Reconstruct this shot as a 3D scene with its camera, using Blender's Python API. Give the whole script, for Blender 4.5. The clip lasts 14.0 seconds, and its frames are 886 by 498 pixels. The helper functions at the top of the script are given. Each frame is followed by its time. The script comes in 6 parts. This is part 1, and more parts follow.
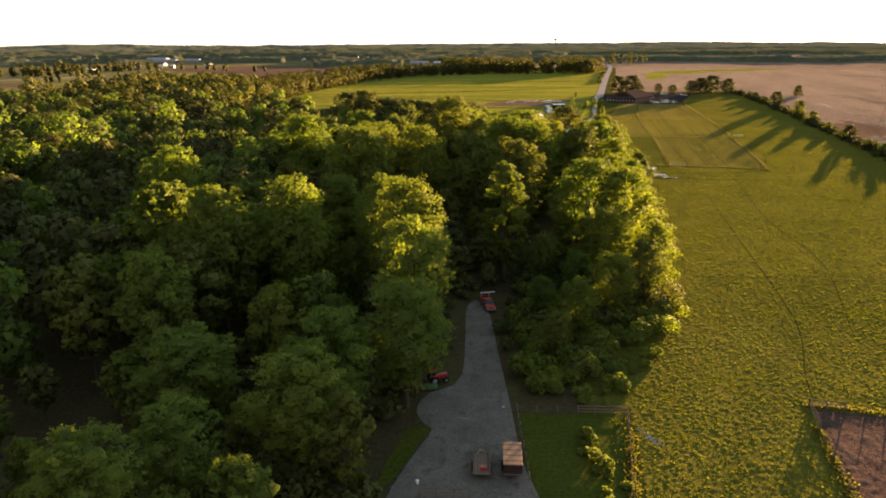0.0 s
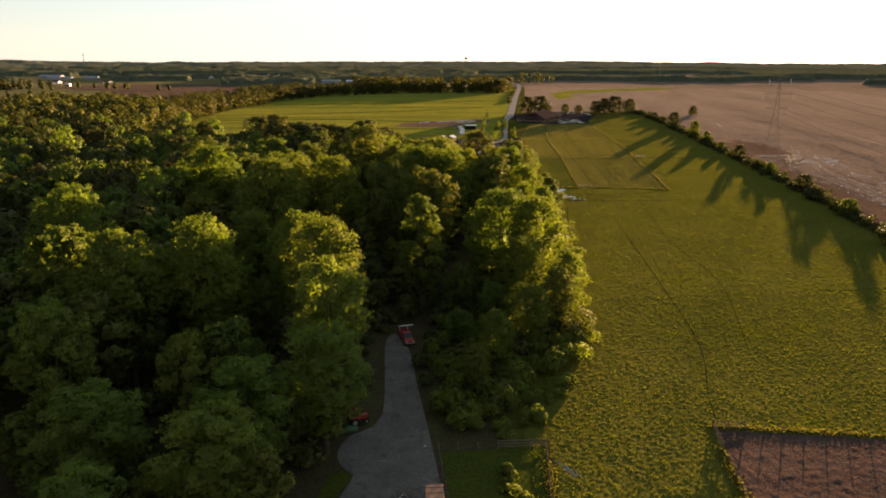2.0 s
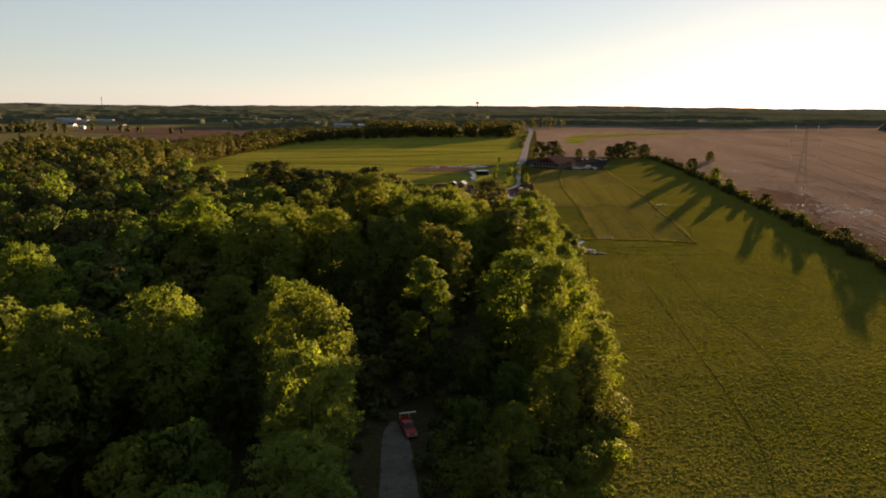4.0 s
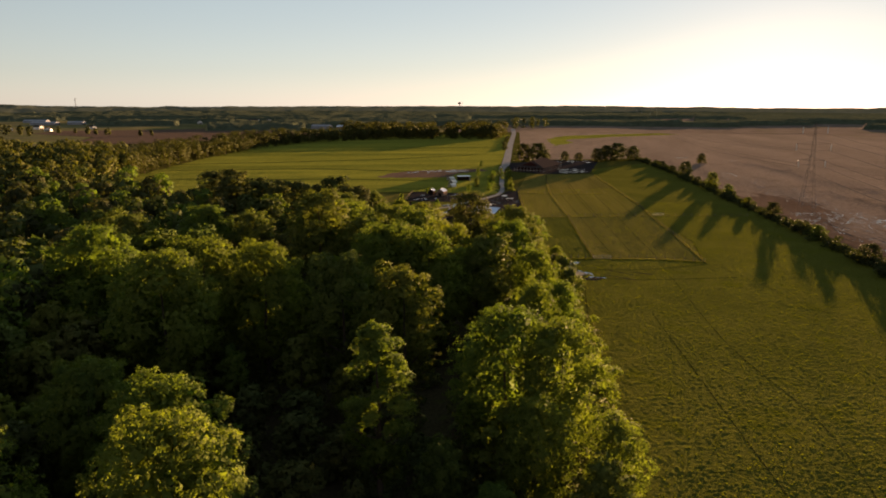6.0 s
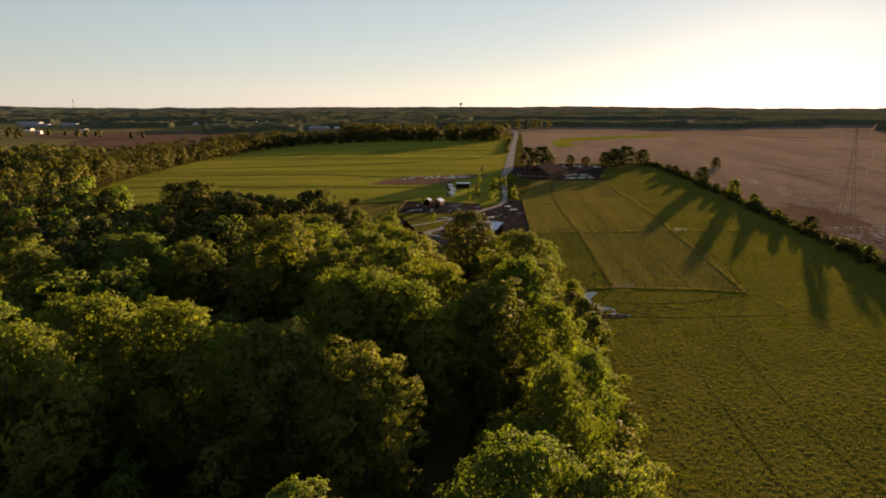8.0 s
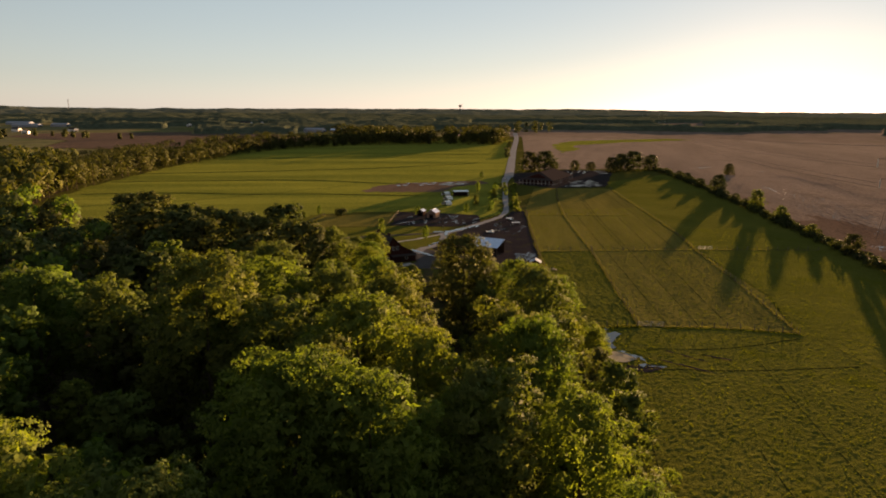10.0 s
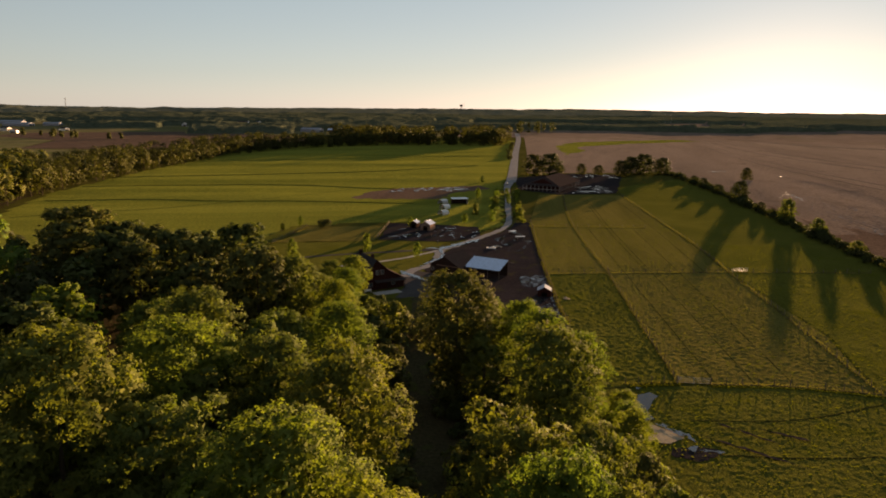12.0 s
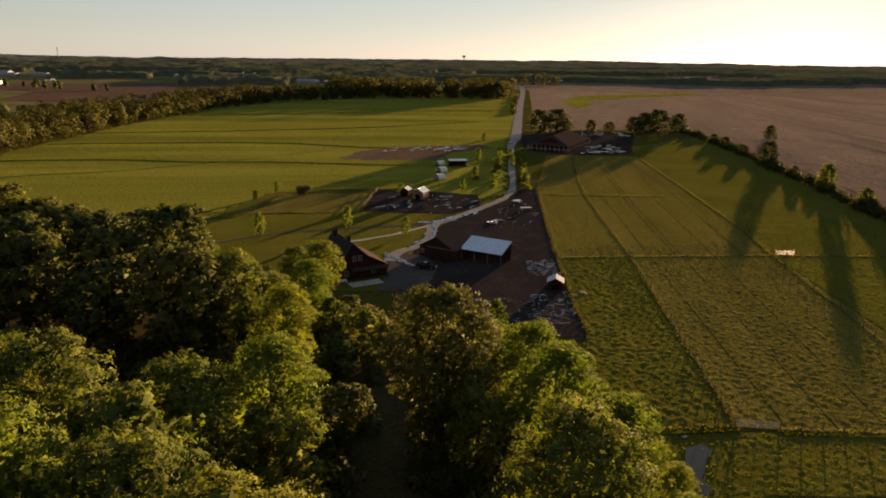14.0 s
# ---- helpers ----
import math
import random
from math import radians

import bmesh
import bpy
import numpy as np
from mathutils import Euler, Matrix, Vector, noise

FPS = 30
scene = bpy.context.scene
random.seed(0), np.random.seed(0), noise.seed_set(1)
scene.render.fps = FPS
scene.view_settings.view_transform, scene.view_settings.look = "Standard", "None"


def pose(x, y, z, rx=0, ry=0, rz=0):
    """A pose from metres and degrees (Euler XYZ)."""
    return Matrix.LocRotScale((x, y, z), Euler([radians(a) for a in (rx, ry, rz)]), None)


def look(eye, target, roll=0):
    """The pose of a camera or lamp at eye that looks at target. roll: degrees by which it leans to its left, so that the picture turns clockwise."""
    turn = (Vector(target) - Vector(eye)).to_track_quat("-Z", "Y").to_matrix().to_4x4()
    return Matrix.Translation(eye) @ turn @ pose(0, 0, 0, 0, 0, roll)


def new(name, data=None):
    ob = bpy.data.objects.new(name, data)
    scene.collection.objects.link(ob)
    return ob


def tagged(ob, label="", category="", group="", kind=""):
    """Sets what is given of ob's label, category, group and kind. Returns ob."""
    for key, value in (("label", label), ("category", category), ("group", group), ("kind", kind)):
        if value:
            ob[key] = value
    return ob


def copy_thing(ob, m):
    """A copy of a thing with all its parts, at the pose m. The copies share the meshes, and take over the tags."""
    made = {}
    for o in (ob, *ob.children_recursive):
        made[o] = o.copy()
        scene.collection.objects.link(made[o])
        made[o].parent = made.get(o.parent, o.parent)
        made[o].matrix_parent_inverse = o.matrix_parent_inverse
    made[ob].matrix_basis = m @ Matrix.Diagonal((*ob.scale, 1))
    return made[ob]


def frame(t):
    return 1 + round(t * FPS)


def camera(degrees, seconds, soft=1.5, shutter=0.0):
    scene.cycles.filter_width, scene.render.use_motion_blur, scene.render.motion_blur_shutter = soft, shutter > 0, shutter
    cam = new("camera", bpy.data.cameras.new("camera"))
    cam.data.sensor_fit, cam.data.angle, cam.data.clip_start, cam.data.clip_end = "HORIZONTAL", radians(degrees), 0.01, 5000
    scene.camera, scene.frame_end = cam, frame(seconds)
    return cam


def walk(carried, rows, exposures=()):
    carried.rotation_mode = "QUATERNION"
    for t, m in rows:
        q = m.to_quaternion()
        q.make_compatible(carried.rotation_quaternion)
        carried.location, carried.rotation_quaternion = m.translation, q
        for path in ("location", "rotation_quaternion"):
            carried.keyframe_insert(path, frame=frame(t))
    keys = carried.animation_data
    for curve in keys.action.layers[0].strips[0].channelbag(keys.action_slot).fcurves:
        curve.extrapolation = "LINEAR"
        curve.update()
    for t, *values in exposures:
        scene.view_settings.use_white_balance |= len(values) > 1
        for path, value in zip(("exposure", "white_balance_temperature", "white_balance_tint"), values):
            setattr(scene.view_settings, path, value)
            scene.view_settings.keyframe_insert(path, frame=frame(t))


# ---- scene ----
cam = camera(67.0, 14.0, soft=1.85)
PATH = [
    (0, (1.012, 1.514, 49.637), (1.019, 3.425, 49.047), -0.3),
    (0.5, (1.192, 2.093, 51.054), (1.273, 4.011, 50.494), -0.2),
    (1, (1.14, 1.853, 52.273), (1.212, 3.777, 51.73), -0.1),
    (1.5, (1.291, 1.844, 52.908), (1.532, 3.754, 52.367), -0.0),
    (2, (1.273, 2.231, 52.951), (1.526, 4.139, 52.407), 0.1),
    (2.5, (1.713, 4.596, 53.023), (1.955, 6.505, 52.479), 0.1),
    (3, (2.408, 8.632, 53.107), (2.643, 10.561, 52.636), 0.1),
    (3.2, (2.393, 10.677, 52.928), (2.629, 12.616, 52.501), 0.2),
    (5.3, (9.477, 43.942, 53.196), (9.691, 45.885, 52.775), 0.1),
    (5.5, (10.096, 47.483, 53.24), (10.336, 49.423, 52.819), 0.0),
    (6, (11.644, 56.336, 53.35), (11.917, 58.272, 52.928), 0.1),
    (6.5, (12.975, 64.754, 53.646), (13.249, 66.69, 53.223), 0.1),
    (7, (14.969, 73.168, 54.009), (15.24, 75.104, 53.587), 0.0),
    (7.5, (16.723, 82.463, 53.96), (16.995, 84.399, 53.537), 0.1),
    (8, (19.056, 91.76, 53.884), (19.324, 93.697, 53.464), 0.0),
    (10.5, (27.527, 134.543, 53.441), (27.799, 136.481, 53.027), 0.4),
    (11, (29.552, 143.476, 53.69), (29.822, 145.413, 53.274), 0.4),
    (11.5, (31.173, 151.902, 53.53), (31.443, 153.839, 53.115), 0.5),
    (12, (33.04, 160.679, 53.404), (33.309, 162.617, 52.989), 0.5),
    (12.5, (35.194, 169.484, 53.372), (35.461, 171.423, 52.957), 0.5),
    (13, (37.035, 178.381, 53.14), (37.301, 180.319, 52.724), 0.6),
    (13.5, (38.921, 186.955, 52.998), (39.186, 188.893, 52.582), 0.7),
    (13.8, (39.949, 191.913, 52.948), (40.214, 193.851, 52.532), 0.7),
    (14, (40.635, 195.218, 52.914), (40.895, 197.124, 52.365), 0.7),
]
EXPOSURES = [(t, e + 1.93, k, 35) for t, e, k in ((0, 1.38, 9000), (0.5, 1.28, 8900), (1.5, 0.88, 8900), (2.5, 0.68, 8800), (3.2, 0.48, 8700), (5.3, 0.22, 8700),
                                                  (8, 0.17, 8700), (10.5, 0.1, 8700), (12, 0.0, 8700), (14, 0.03, 8800))]
walk(cam, [(t, look(eye, target, roll)) for t, eye, target, roll in PATH], EXPOSURES)

# ---- light: a low evening sun ahead and to the right ----
SUN_AZ, SUN_EL = radians(35.0), radians(3.4)      # clockwise from +y, above the horizon
sun_dir = Vector((math.sin(SUN_AZ) * math.cos(SUN_EL), math.cos(SUN_AZ) * math.cos(SUN_EL), math.sin(SUN_EL)))
world = bpy.data.worlds.new("evening_sky")
scene.world = world
world.use_nodes = True
wn = world.node_tree.nodes
sky = wn.new("ShaderNodeTexSky")
sky.sky_type = "NISHITA"
sky.sun_disc = False
sky.sun_elevation, sky.sun_rotation = SUN_EL, SUN_AZ
sky.air_density, sky.dust_density, sky.ozone_density, sky.altitude = 0.85, 0.11, 1.3, 200
haze = wn.new("ShaderNodeHueSaturation")       # thin evening haze
haze.inputs["Saturation"].default_value = 0.62
world.node_tree.links.new(sky.outputs[0], haze.inputs["Color"])
tint = wn.new("ShaderNodeMix")                  # a clear, slightly blue upper air
tint.data_type, tint.blend_type = "RGBA", "MULTIPLY"
tint.inputs[0].default_value, tint.inputs[7].default_value = 1.0, (0.88, 1.0, 1.10, 1)
world.node_tree.links.new(haze.outputs[0], tint.inputs[6])
pale = wn.new("ShaderNodeMix")                  # thin haze that scatters the light forward, strongest round the sun
pale.data_type = "RGBA"
pale.inputs[7].default_value = (2.15, 4.6, 5.9, 1)
way, toward, spread = wn.new("ShaderNodeTexCoord"), wn.new("ShaderNodeVectorMath"), wn.new("ShaderNodeMapRange")
toward.operation = "DOT_PRODUCT"
toward.inputs[1].default_value = sun_dir
spread.interpolation_type = "SMOOTHSTEP"
for sock, v in zip(spread.inputs[1:5], (-0.35, 0.75, 0.0, 0.42)):
    sock.default_value = v
world.node_tree.links.new(way.outputs["Generated"], toward.inputs[0])
world.node_tree.links.new(toward.outputs["Value"], spread.inputs[0])
world.node_tree.links.new(spread.outputs[0], pale.inputs[0])
world.node_tree.links.new(tint.outputs[2], pale.inputs[6])
world.node_tree.links.new(pale.outputs[2], wn["Background"].inputs[0])
wn["Background"].inputs[1].default_value = 0.040
sun = new("sun", bpy.data.lights.new("sun", "SUN"))
sun.data.energy, sun.data.angle, sun.data.color = 5.0, radians(0.6), (1.0, 0.76, 0.45)
sun.matrix_world = look(sun_dir * 1000, (0, 0, 0))


# ---- materials ----
def nodes_of(name):
    m = bpy.data.materials.new(name)
    m.use_nodes = True
    n, l = m.node_tree.nodes, m.node_tree.links
    return m, n, l, n["Principled BSDF"]


def ramp(n, l, fac, stops):
    r = n.new("ShaderNodeValToRGB")
    e = r.color_ramp.elements
    while len(e) < len(stops):
        e.new(0.5)
    for k, (p, c) in zip(e, stops):
        k.position, k.color = p, (*c, 1)
    l.new(fac, r.inputs[0])
    return r.outputs[0]


def noise_tex(n, l, scale, detail=4, rough=0.6, distort=0.0, stretch=None, rot=0.0):
    geo = n.new("ShaderNodeNewGeometry")
    vec = geo.outputs["Position"]
    if stretch:
        for what, v in (("Rotation", (0, 0, rot)), ("Scale", stretch)):
            mp = n.new("ShaderNodeMapping")
            mp.inputs[what].default_value = v
            l.new(vec, mp.inputs[0])
            vec = mp.outputs[0]
    t = n.new("ShaderNodeTexNoise")
    t.inputs["Scale"].default_value, t.inputs["Detail"].default_value = scale, detail
    t.inputs["Roughness"].default_value, t.inputs["Distortion"].default_value = rough, distort
    l.new(vec, t.inputs["Vector"])
    return t.outputs["Fac"]


def mix_col(n, l, fac, a, b, mode="MIX"):
    m = n.new("ShaderNodeMix")
    m.data_type, m.blend_type = "RGBA", mode
    for sock, v in ((m.inputs[0], fac), (m.inputs[6], a), (m.inputs[7], b)):
        if isinstance(v, (int, float)):
            sock.default_value = v
        elif isinstance(v, tuple):
            sock.default_value = (*v, 1)
        else:
            l.new(v, sock)
    return m.outputs[2]


def add_bump(n, l, p, height, strength, dist):
    b = n.new("ShaderNodeBump")
    b.inputs["Strength"].default_value, b.inputs["Distance"].default_value = strength, dist
    l.new(height, b.inputs["Height"])
    l.new(b.outputs[0], p.inputs["Normal"])


def surface(name, dark, light, big=0.05, small=2.0, rough=0.8, metal=0.0, bump=0.4, dist=0.02, bump_scale=None, third=None, stretch=None, rot=0.0, wet=None, sheen=0.0):
    """Two scales of noise between two colours, a third colour in patches, a bump and, if wet, glossy patches."""
    m, n, l, p = nodes_of(name)
    a = ramp(n, l, noise_tex(n, l, big, 5, 0.6, 0.3, stretch, rot), ((0.33, dark), (0.67, light)))
    fine = noise_tex(n, l, small, 5, 0.65)
    col = mix_col(n, l, 0.55, a, ramp(n, l, fine, ((0.3, tuple(c * 0.55 for c in dark)), (0.7, tuple(min(1, c * 1.25) for c in light)))))
    if third:
        col = mix_col(n, l, ramp(n, l, noise_tex(n, l, big * 2.7, 4), ((0.55, (0, 0, 0)), (0.7, (1, 1, 1)))), col, third)
    l.new(col, p.inputs["Base Color"])
    p.inputs["Roughness"].default_value, p.inputs["Metallic"].default_value = rough, metal
    p.inputs["Specular IOR Level"].default_value = 0.5 if rough < 0.7 or metal else 0.0
    p.inputs["Sheen Weight"].default_value, p.inputs["Sheen Roughness"].default_value = sheen, 0.4
    if wet:
        p.inputs["Specular IOR Level"].default_value = 0.012
        l.new(ramp(n, l, noise_tex(n, l, wet, 6, 0.65, 0.5), ((0.60, (rough,) * 3), (0.74, (0.35,) * 3))), p.inputs["Roughness"])
    if bump:
        add_bump(n, l, p, noise_tex(n, l, bump_scale or small, 5, 0.7, 0.0, stretch and tuple(min(1, v * 2.5) for v in stretch), rot), bump, dist)
    return m


def foliage(name, dark, mid, light, through_leaf=0.45):
    """Leaves: colour by leaf and by tree, a soft gloss, and light that shines through."""
    m, n, l, p = nodes_of(name)
    geo, info = n.new("ShaderNodeNewGeometry"), n.new("ShaderNodeObjectInfo")
    col = ramp(n, l, geo.outputs["Random Per Island"], ((0.0, tuple(0.45 * p + 0.55 * q for p, q in zip(dark, mid))), (0.5, mid), (1.0, tuple(0.45 * p + 0.55 * q for p, q in zip(light, mid)))))
    patch = ramp(n, l, noise_tex(n, l, 0.35, 3), ((0.35, (0.74, 0.78, 0.8)), (0.65, (1.12, 1.1, 1.0))))
    spray = ramp(n, l, noise_tex(n, l, 1.1, 2), ((0.35, (0.80, 0.84, 0.84)), (0.65, (1.12, 1.08, 1.0))))
    col = mix_col(n, l, 1.0, mix_col(n, l, 1.0, col, patch, "MULTIPLY"), spray, "MULTIPLY")
    tree = ramp(n, l, info.outputs["Random"], ((0.0, (0.78, 0.9, 0.85)), (0.5, (1.0, 1.0, 1.0)), (1.0, (1.1, 1.0, 0.85))))
    col = mix_col(n, l, 1.0, col, tree, "MULTIPLY")
    l.new(col, p.inputs["Base Color"])
    p.inputs["Roughness"].default_value = 0.75
    p.inputs["Specular IOR Level"].default_value = 0.015
    tr = n.new("ShaderNodeBsdfTranslucent")
    l.new(mix_col(n, l, 1.0, col, (1.2, 1.3, 0.5), "MULTIPLY"), tr.inputs[0])
    mx = n.new("ShaderNodeMixShader")
    mx.inputs[0].default_value = through_leaf
    l.new(p.outputs[0], mx.inputs[1])
    l.new(tr.outputs[0], mx.inputs[2])
    l.new(mx.outputs[0], n["Material Output"].inputs[0])
    return m


def plain(name, col, rough=0.6, metal=0.0, vary=0.25, scale=1.5, bump=0.15, dist=0.01):
    return surface(name, tuple(c * (1 - vary) for c in col), col, big=scale * 0.3, small=scale * 3, rough=rough, metal=metal, bump=bump, dist=dist)


M_leaf = [foliage("leaves_green", (0.088, 0.128, 0.039), (0.127, 0.180, 0.051), (0.165, 0.224, 0.064), 0.46),
          foliage("leaves_yellow_green", (0.112, 0.148, 0.039), (0.156, 0.198, 0.050), (0.196, 0.240, 0.063), 0.46),
          foliage("leaves_olive", (0.094, 0.116, 0.037), (0.134, 0.160, 0.048), (0.170, 0.194, 0.061), 0.36),
          foliage("leaves_dull_olive", (0.046, 0.052, 0.025), (0.067, 0.073, 0.033), (0.090, 0.091, 0.045), 0.26),
          # dark green leaves; in the hollows their tone also stands for shade
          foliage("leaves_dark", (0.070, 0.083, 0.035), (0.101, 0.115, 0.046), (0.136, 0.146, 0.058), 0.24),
          # fresh green, brightened in colour to make up light on trees by the lane
          foliage("leaves_fresh_lifted", (0.125, 0.176, 0.052), (0.174, 0.236, 0.066), (0.214, 0.280, 0.080), 0.5)]
M_bark = surface("bark", (0.045, 0.035, 0.025), (0.11, 0.085, 0.06), big=0.8, small=7, rough=0.9, bump=0.8, dist=0.04, stretch=(3, 3, 0.5))
M_grass = foliage("grass_blades", (0.076, 0.092, 0.017), (0.103, 0.116, 0.022), (0.134, 0.142, 0.028), 0.42)
M_tall_grass = foliage("tall_dry_grass", (0.112, 0.098, 0.036), (0.156, 0.130, 0.050), (0.205, 0.164, 0.068), 0.4)
M_ground = surface("rough_ground", (0.05, 0.055, 0.012), (0.085, 0.08, 0.02), big=0.01, small=0.7, bump=0.9, dist=0.25, third=(0.11, 0.09, 0.03))
M_floor = surface("forest_floor", (0.036, 0.032, 0.016), (0.075, 0.060, 0.032), big=0.08, small=1.5, bump=0.7, dist=0.1, third=(0.06, 0.07, 0.02))
M_pasture = surface("pasture_grass", (0.064, 0.074, 0.013), (0.130, 0.127, 0.026), big=0.03, small=3.2, bump=1.0, dist=0.3, bump_scale=3.0, third=(0.092, 0.098, 0.013))
M_mown = surface("mown_grass", (0.082, 0.080, 0.020), (0.182, 0.150, 0.040), big=0.11, small=2.2, bump=1.0, dist=0.3, bump_scale=2.2, stretch=(1, 0.1, 1), rot=0.232)
M_hay = surface("hay_field_grass", (0.056, 0.078, 0.014), (0.250, 0.252, 0.044), big=0.03, small=0.9, bump=1.0, dist=0.45, bump_scale=1.3, stretch=(0.1, 1, 1), rot=0.03)
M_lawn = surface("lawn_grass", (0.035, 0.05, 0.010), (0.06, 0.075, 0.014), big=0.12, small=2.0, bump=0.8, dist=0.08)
M_soil = surface("bare_soil", (0.086, 0.063, 0.053), (0.240, 0.172, 0.138), big=0.018, small=0.5, rough=0.85, bump=0.9, dist=0.4, third=(0.12, 0.085, 0.066), stretch=(1, 0.12, 1), rot=0.35, sheen=0.014)
M_wetsoil = surface("wet_soil", (0.08, 0.052, 0.04), (0.17, 0.115, 0.085), big=0.05, small=0.6, rough=0.8, bump=1.0, dist=0.3, stretch=(1, 0.25, 1), rot=0.3)
M_paddock = surface("churned_earth", (0.058, 0.038, 0.032), (0.115, 0.078, 0.066), big=0.12, small=2.2, rough=0.8, bump=1.0, dist=0.3, bump_scale=2.0, stretch=(0.5, 1.4, 1))
M_paddock.node_tree.nodes["Principled BSDF"].inputs["Specular IOR Level"].default_value = 0.0
M_paddock.node_tree.nodes["Principled BSDF"].inputs["Roughness"].default_value = 0.85
M_mud = surface("farmyard_mud", (0.020, 0.017, 0.019), (0.042, 0.035, 0.038), big=0.08, small=1.3, rough=0.8, bump=0.8, dist=0.1, third=(0.045, 0.044, 0.024))
M_grit = surface("wet_yard_grit", (0.050, 0.045, 0.045), (0.105, 0.094, 0.090), big=0.2, small=4, rough=0.85, bump=0.4, dist=0.03, third=(0.07, 0.06, 0.058))
M_gravel = surface("lane_gravel", (0.078, 0.070, 0.062), (0.175, 0.158, 0.140), big=0.22, small=5, rough=0.9, bump=0.5, dist=0.03, third=(0.08, 0.07, 0.06))
M_asphalt = surface("road_surface", (0.195, 0.19, 0.19), (0.31, 0.30, 0.30), big=0.1, small=4, rough=0.85, bump=0.3, dist=0.02, third=(0.24, 0.23, 0.23))
M_concrete = plain("concrete", (0.42, 0.40, 0.37), 0.85, scale=0.8)
M_post = plain("weathered_wood", (0.20, 0.165, 0.13), 0.85, scale=4, bump=0.5)
M_wire = plain("fence_wire", (0.16, 0.15, 0.14), 0.8, 0.0, scale=3)
M_galv = plain("galvanised_metal", (0.55, 0.55, 0.56), 0.4, 0.8, scale=1.2)
# white sheet metal; the reflected blue of the sky is put into its colour
M_whiteroof = plain("sky_tinted_white_roof", (0.52, 0.60, 0.76), 0.32, 0.45, vary=0.15, scale=0.6)
M_sheetroof = plain("pale_sheet_roof", (0.60, 0.62, 0.66), 0.7, vary=0.15, scale=0.6)
M_palemetal = plain("pale_grey_metal", (0.36, 0.38, 0.42), 0.7, scale=0.6)
M_red = plain("dark_red_siding", (0.065, 0.024, 0.020), 0.75, scale=1.0)
M_brown = plain("dark_brown_boards", (0.055, 0.035, 0.028), 0.8, scale=1.2)
M_roof_dark = plain("dark_slate_shingle", (0.055, 0.055, 0.062), 0.8, scale=2.0, bump=0.5)
M_roof_brown = plain("brown_shingle", (0.066, 0.050, 0.046), 0.8, scale=2.0, bump=0.5)
M_white = plain("white_paint", (0.78, 0.77, 0.74), 0.5, vary=0.12)
M_redpaint = plain("red_paint", (0.42, 0.035, 0.025), 0.35, vary=0.3)
M_darkpaint = plain("dark_car_paint", (0.02, 0.024, 0.03), 0.2, 0.2, vary=0.2)
M_tan = plain("tan_tarpaulin", (0.30, 0.20, 0.15), 0.75, scale=1.2, bump=0.4)
M_rubber = plain("black_rubber", (0.018, 0.018, 0.018), 0.8)
M_green = plain("green_tarp", (0.03, 0.12, 0.04), 0.6)
M_straw = surface("straw_litter", (0.25, 0.2, 0.14), (0.42, 0.36, 0.27), big=0.5, small=5, rough=0.9, bump=0.6, dist=0.05)
M_far_field = surface("far_fields", (0.10, 0.095, 0.04), (0.21, 0.175, 0.09), big=0.004, small=0.03, bump=0, third=(0.10, 0.13, 0.03))
# far canopy: some haze is mixed into the base colour, paler than near leaves
M_far_wood_haze = surface("hazy_wood_canopy", (0.052, 0.064, 0.040), (0.092, 0.104, 0.066), big=0.006, small=0.06, bump=0.8, dist=6.0, bump_scale=0.09)

M_far_soil = surface("far_ploughed_soil", (0.125, 0.088, 0.070), (0.225, 0.162, 0.128), big=0.004, small=0.03, bump=0.5, dist=0.5, third=(0.13, 0.11, 0.06), sheen=0.006)
M_meadow = surface("pale_meadow", (0.10, 0.10, 0.04), (0.20, 0.175, 0.085), big=0.006, small=0.05, bump=0.5, dist=0.5, third=(0.09, 0.12, 0.03))
# farthest woods: more haze in the colour, paler and bluer again
M_far_hill_haze = surface("hazy_hill_wood", (0.075, 0.090, 0.070), (0.115, 0.130, 0.098), big=0.004, small=0.04, bump=0.8, dist=6.0, bump_scale=0.06)


def make_glass():
    m, n, l, p = nodes_of("window_glass")
    p.inputs["Base Color"].default_value = (0.03, 0.035, 0.04, 1)
    p.inputs["Roughness"].default_value = 0.06
    add_bump(n, l, p, noise_tex(n, l, 0.8, 2), 0.05, 0.01)
    return m


def make_water(name, ior):
    m, n, l, p = nodes_of(name)
    p.inputs["Base Color"].default_value = (0.035, 0.03, 0.026, 1)
    p.inputs["Roughness"].default_value = 0.02
    p.inputs["IOR"].default_value = ior
    add_bump(n, l, p, noise_tex(n, l, 3.0, 3), 0.02, 0.01)
    return m


M_glass, M_water, M_pond = make_glass(), make_water("puddle_water", 1.75), make_water("pond_water", 1.33)


# ---- builders ----
def mesh_np(name, verts, faces, mat, normals=None):
    """A mesh from arrays: verts (n, 3), faces (m, 3) and, for leaves, a smooth normal each."""
    me = bpy.data.meshes.new(name)
    verts, faces = np.asarray(verts, np.float32), np.asarray(faces, np.int32)
    k = faces.shape[1]
    me.vertices.add(len(verts))
    me.vertices.foreach_set("co", verts.ravel())
    me.loops.add(faces.size)
    me.loops.foreach_set("vertex_index", faces.ravel())
    me.polygons.add(len(faces))
    me.polygons.foreach_set("loop_start", np.arange(0, faces.size, k, dtype=np.int32))
    me.update(calc_edges=True)
    for one in (mat if isinstance(mat, (list, tuple)) else [mat]):
        me.materials.append(one)
    if normals is not None:
        at = me.attributes.new("custom_normal", "FLOAT_VECTOR", "POINT")
        at.data.foreach_set("vector", np.asarray(normals, np.float32).ravel())
    return me


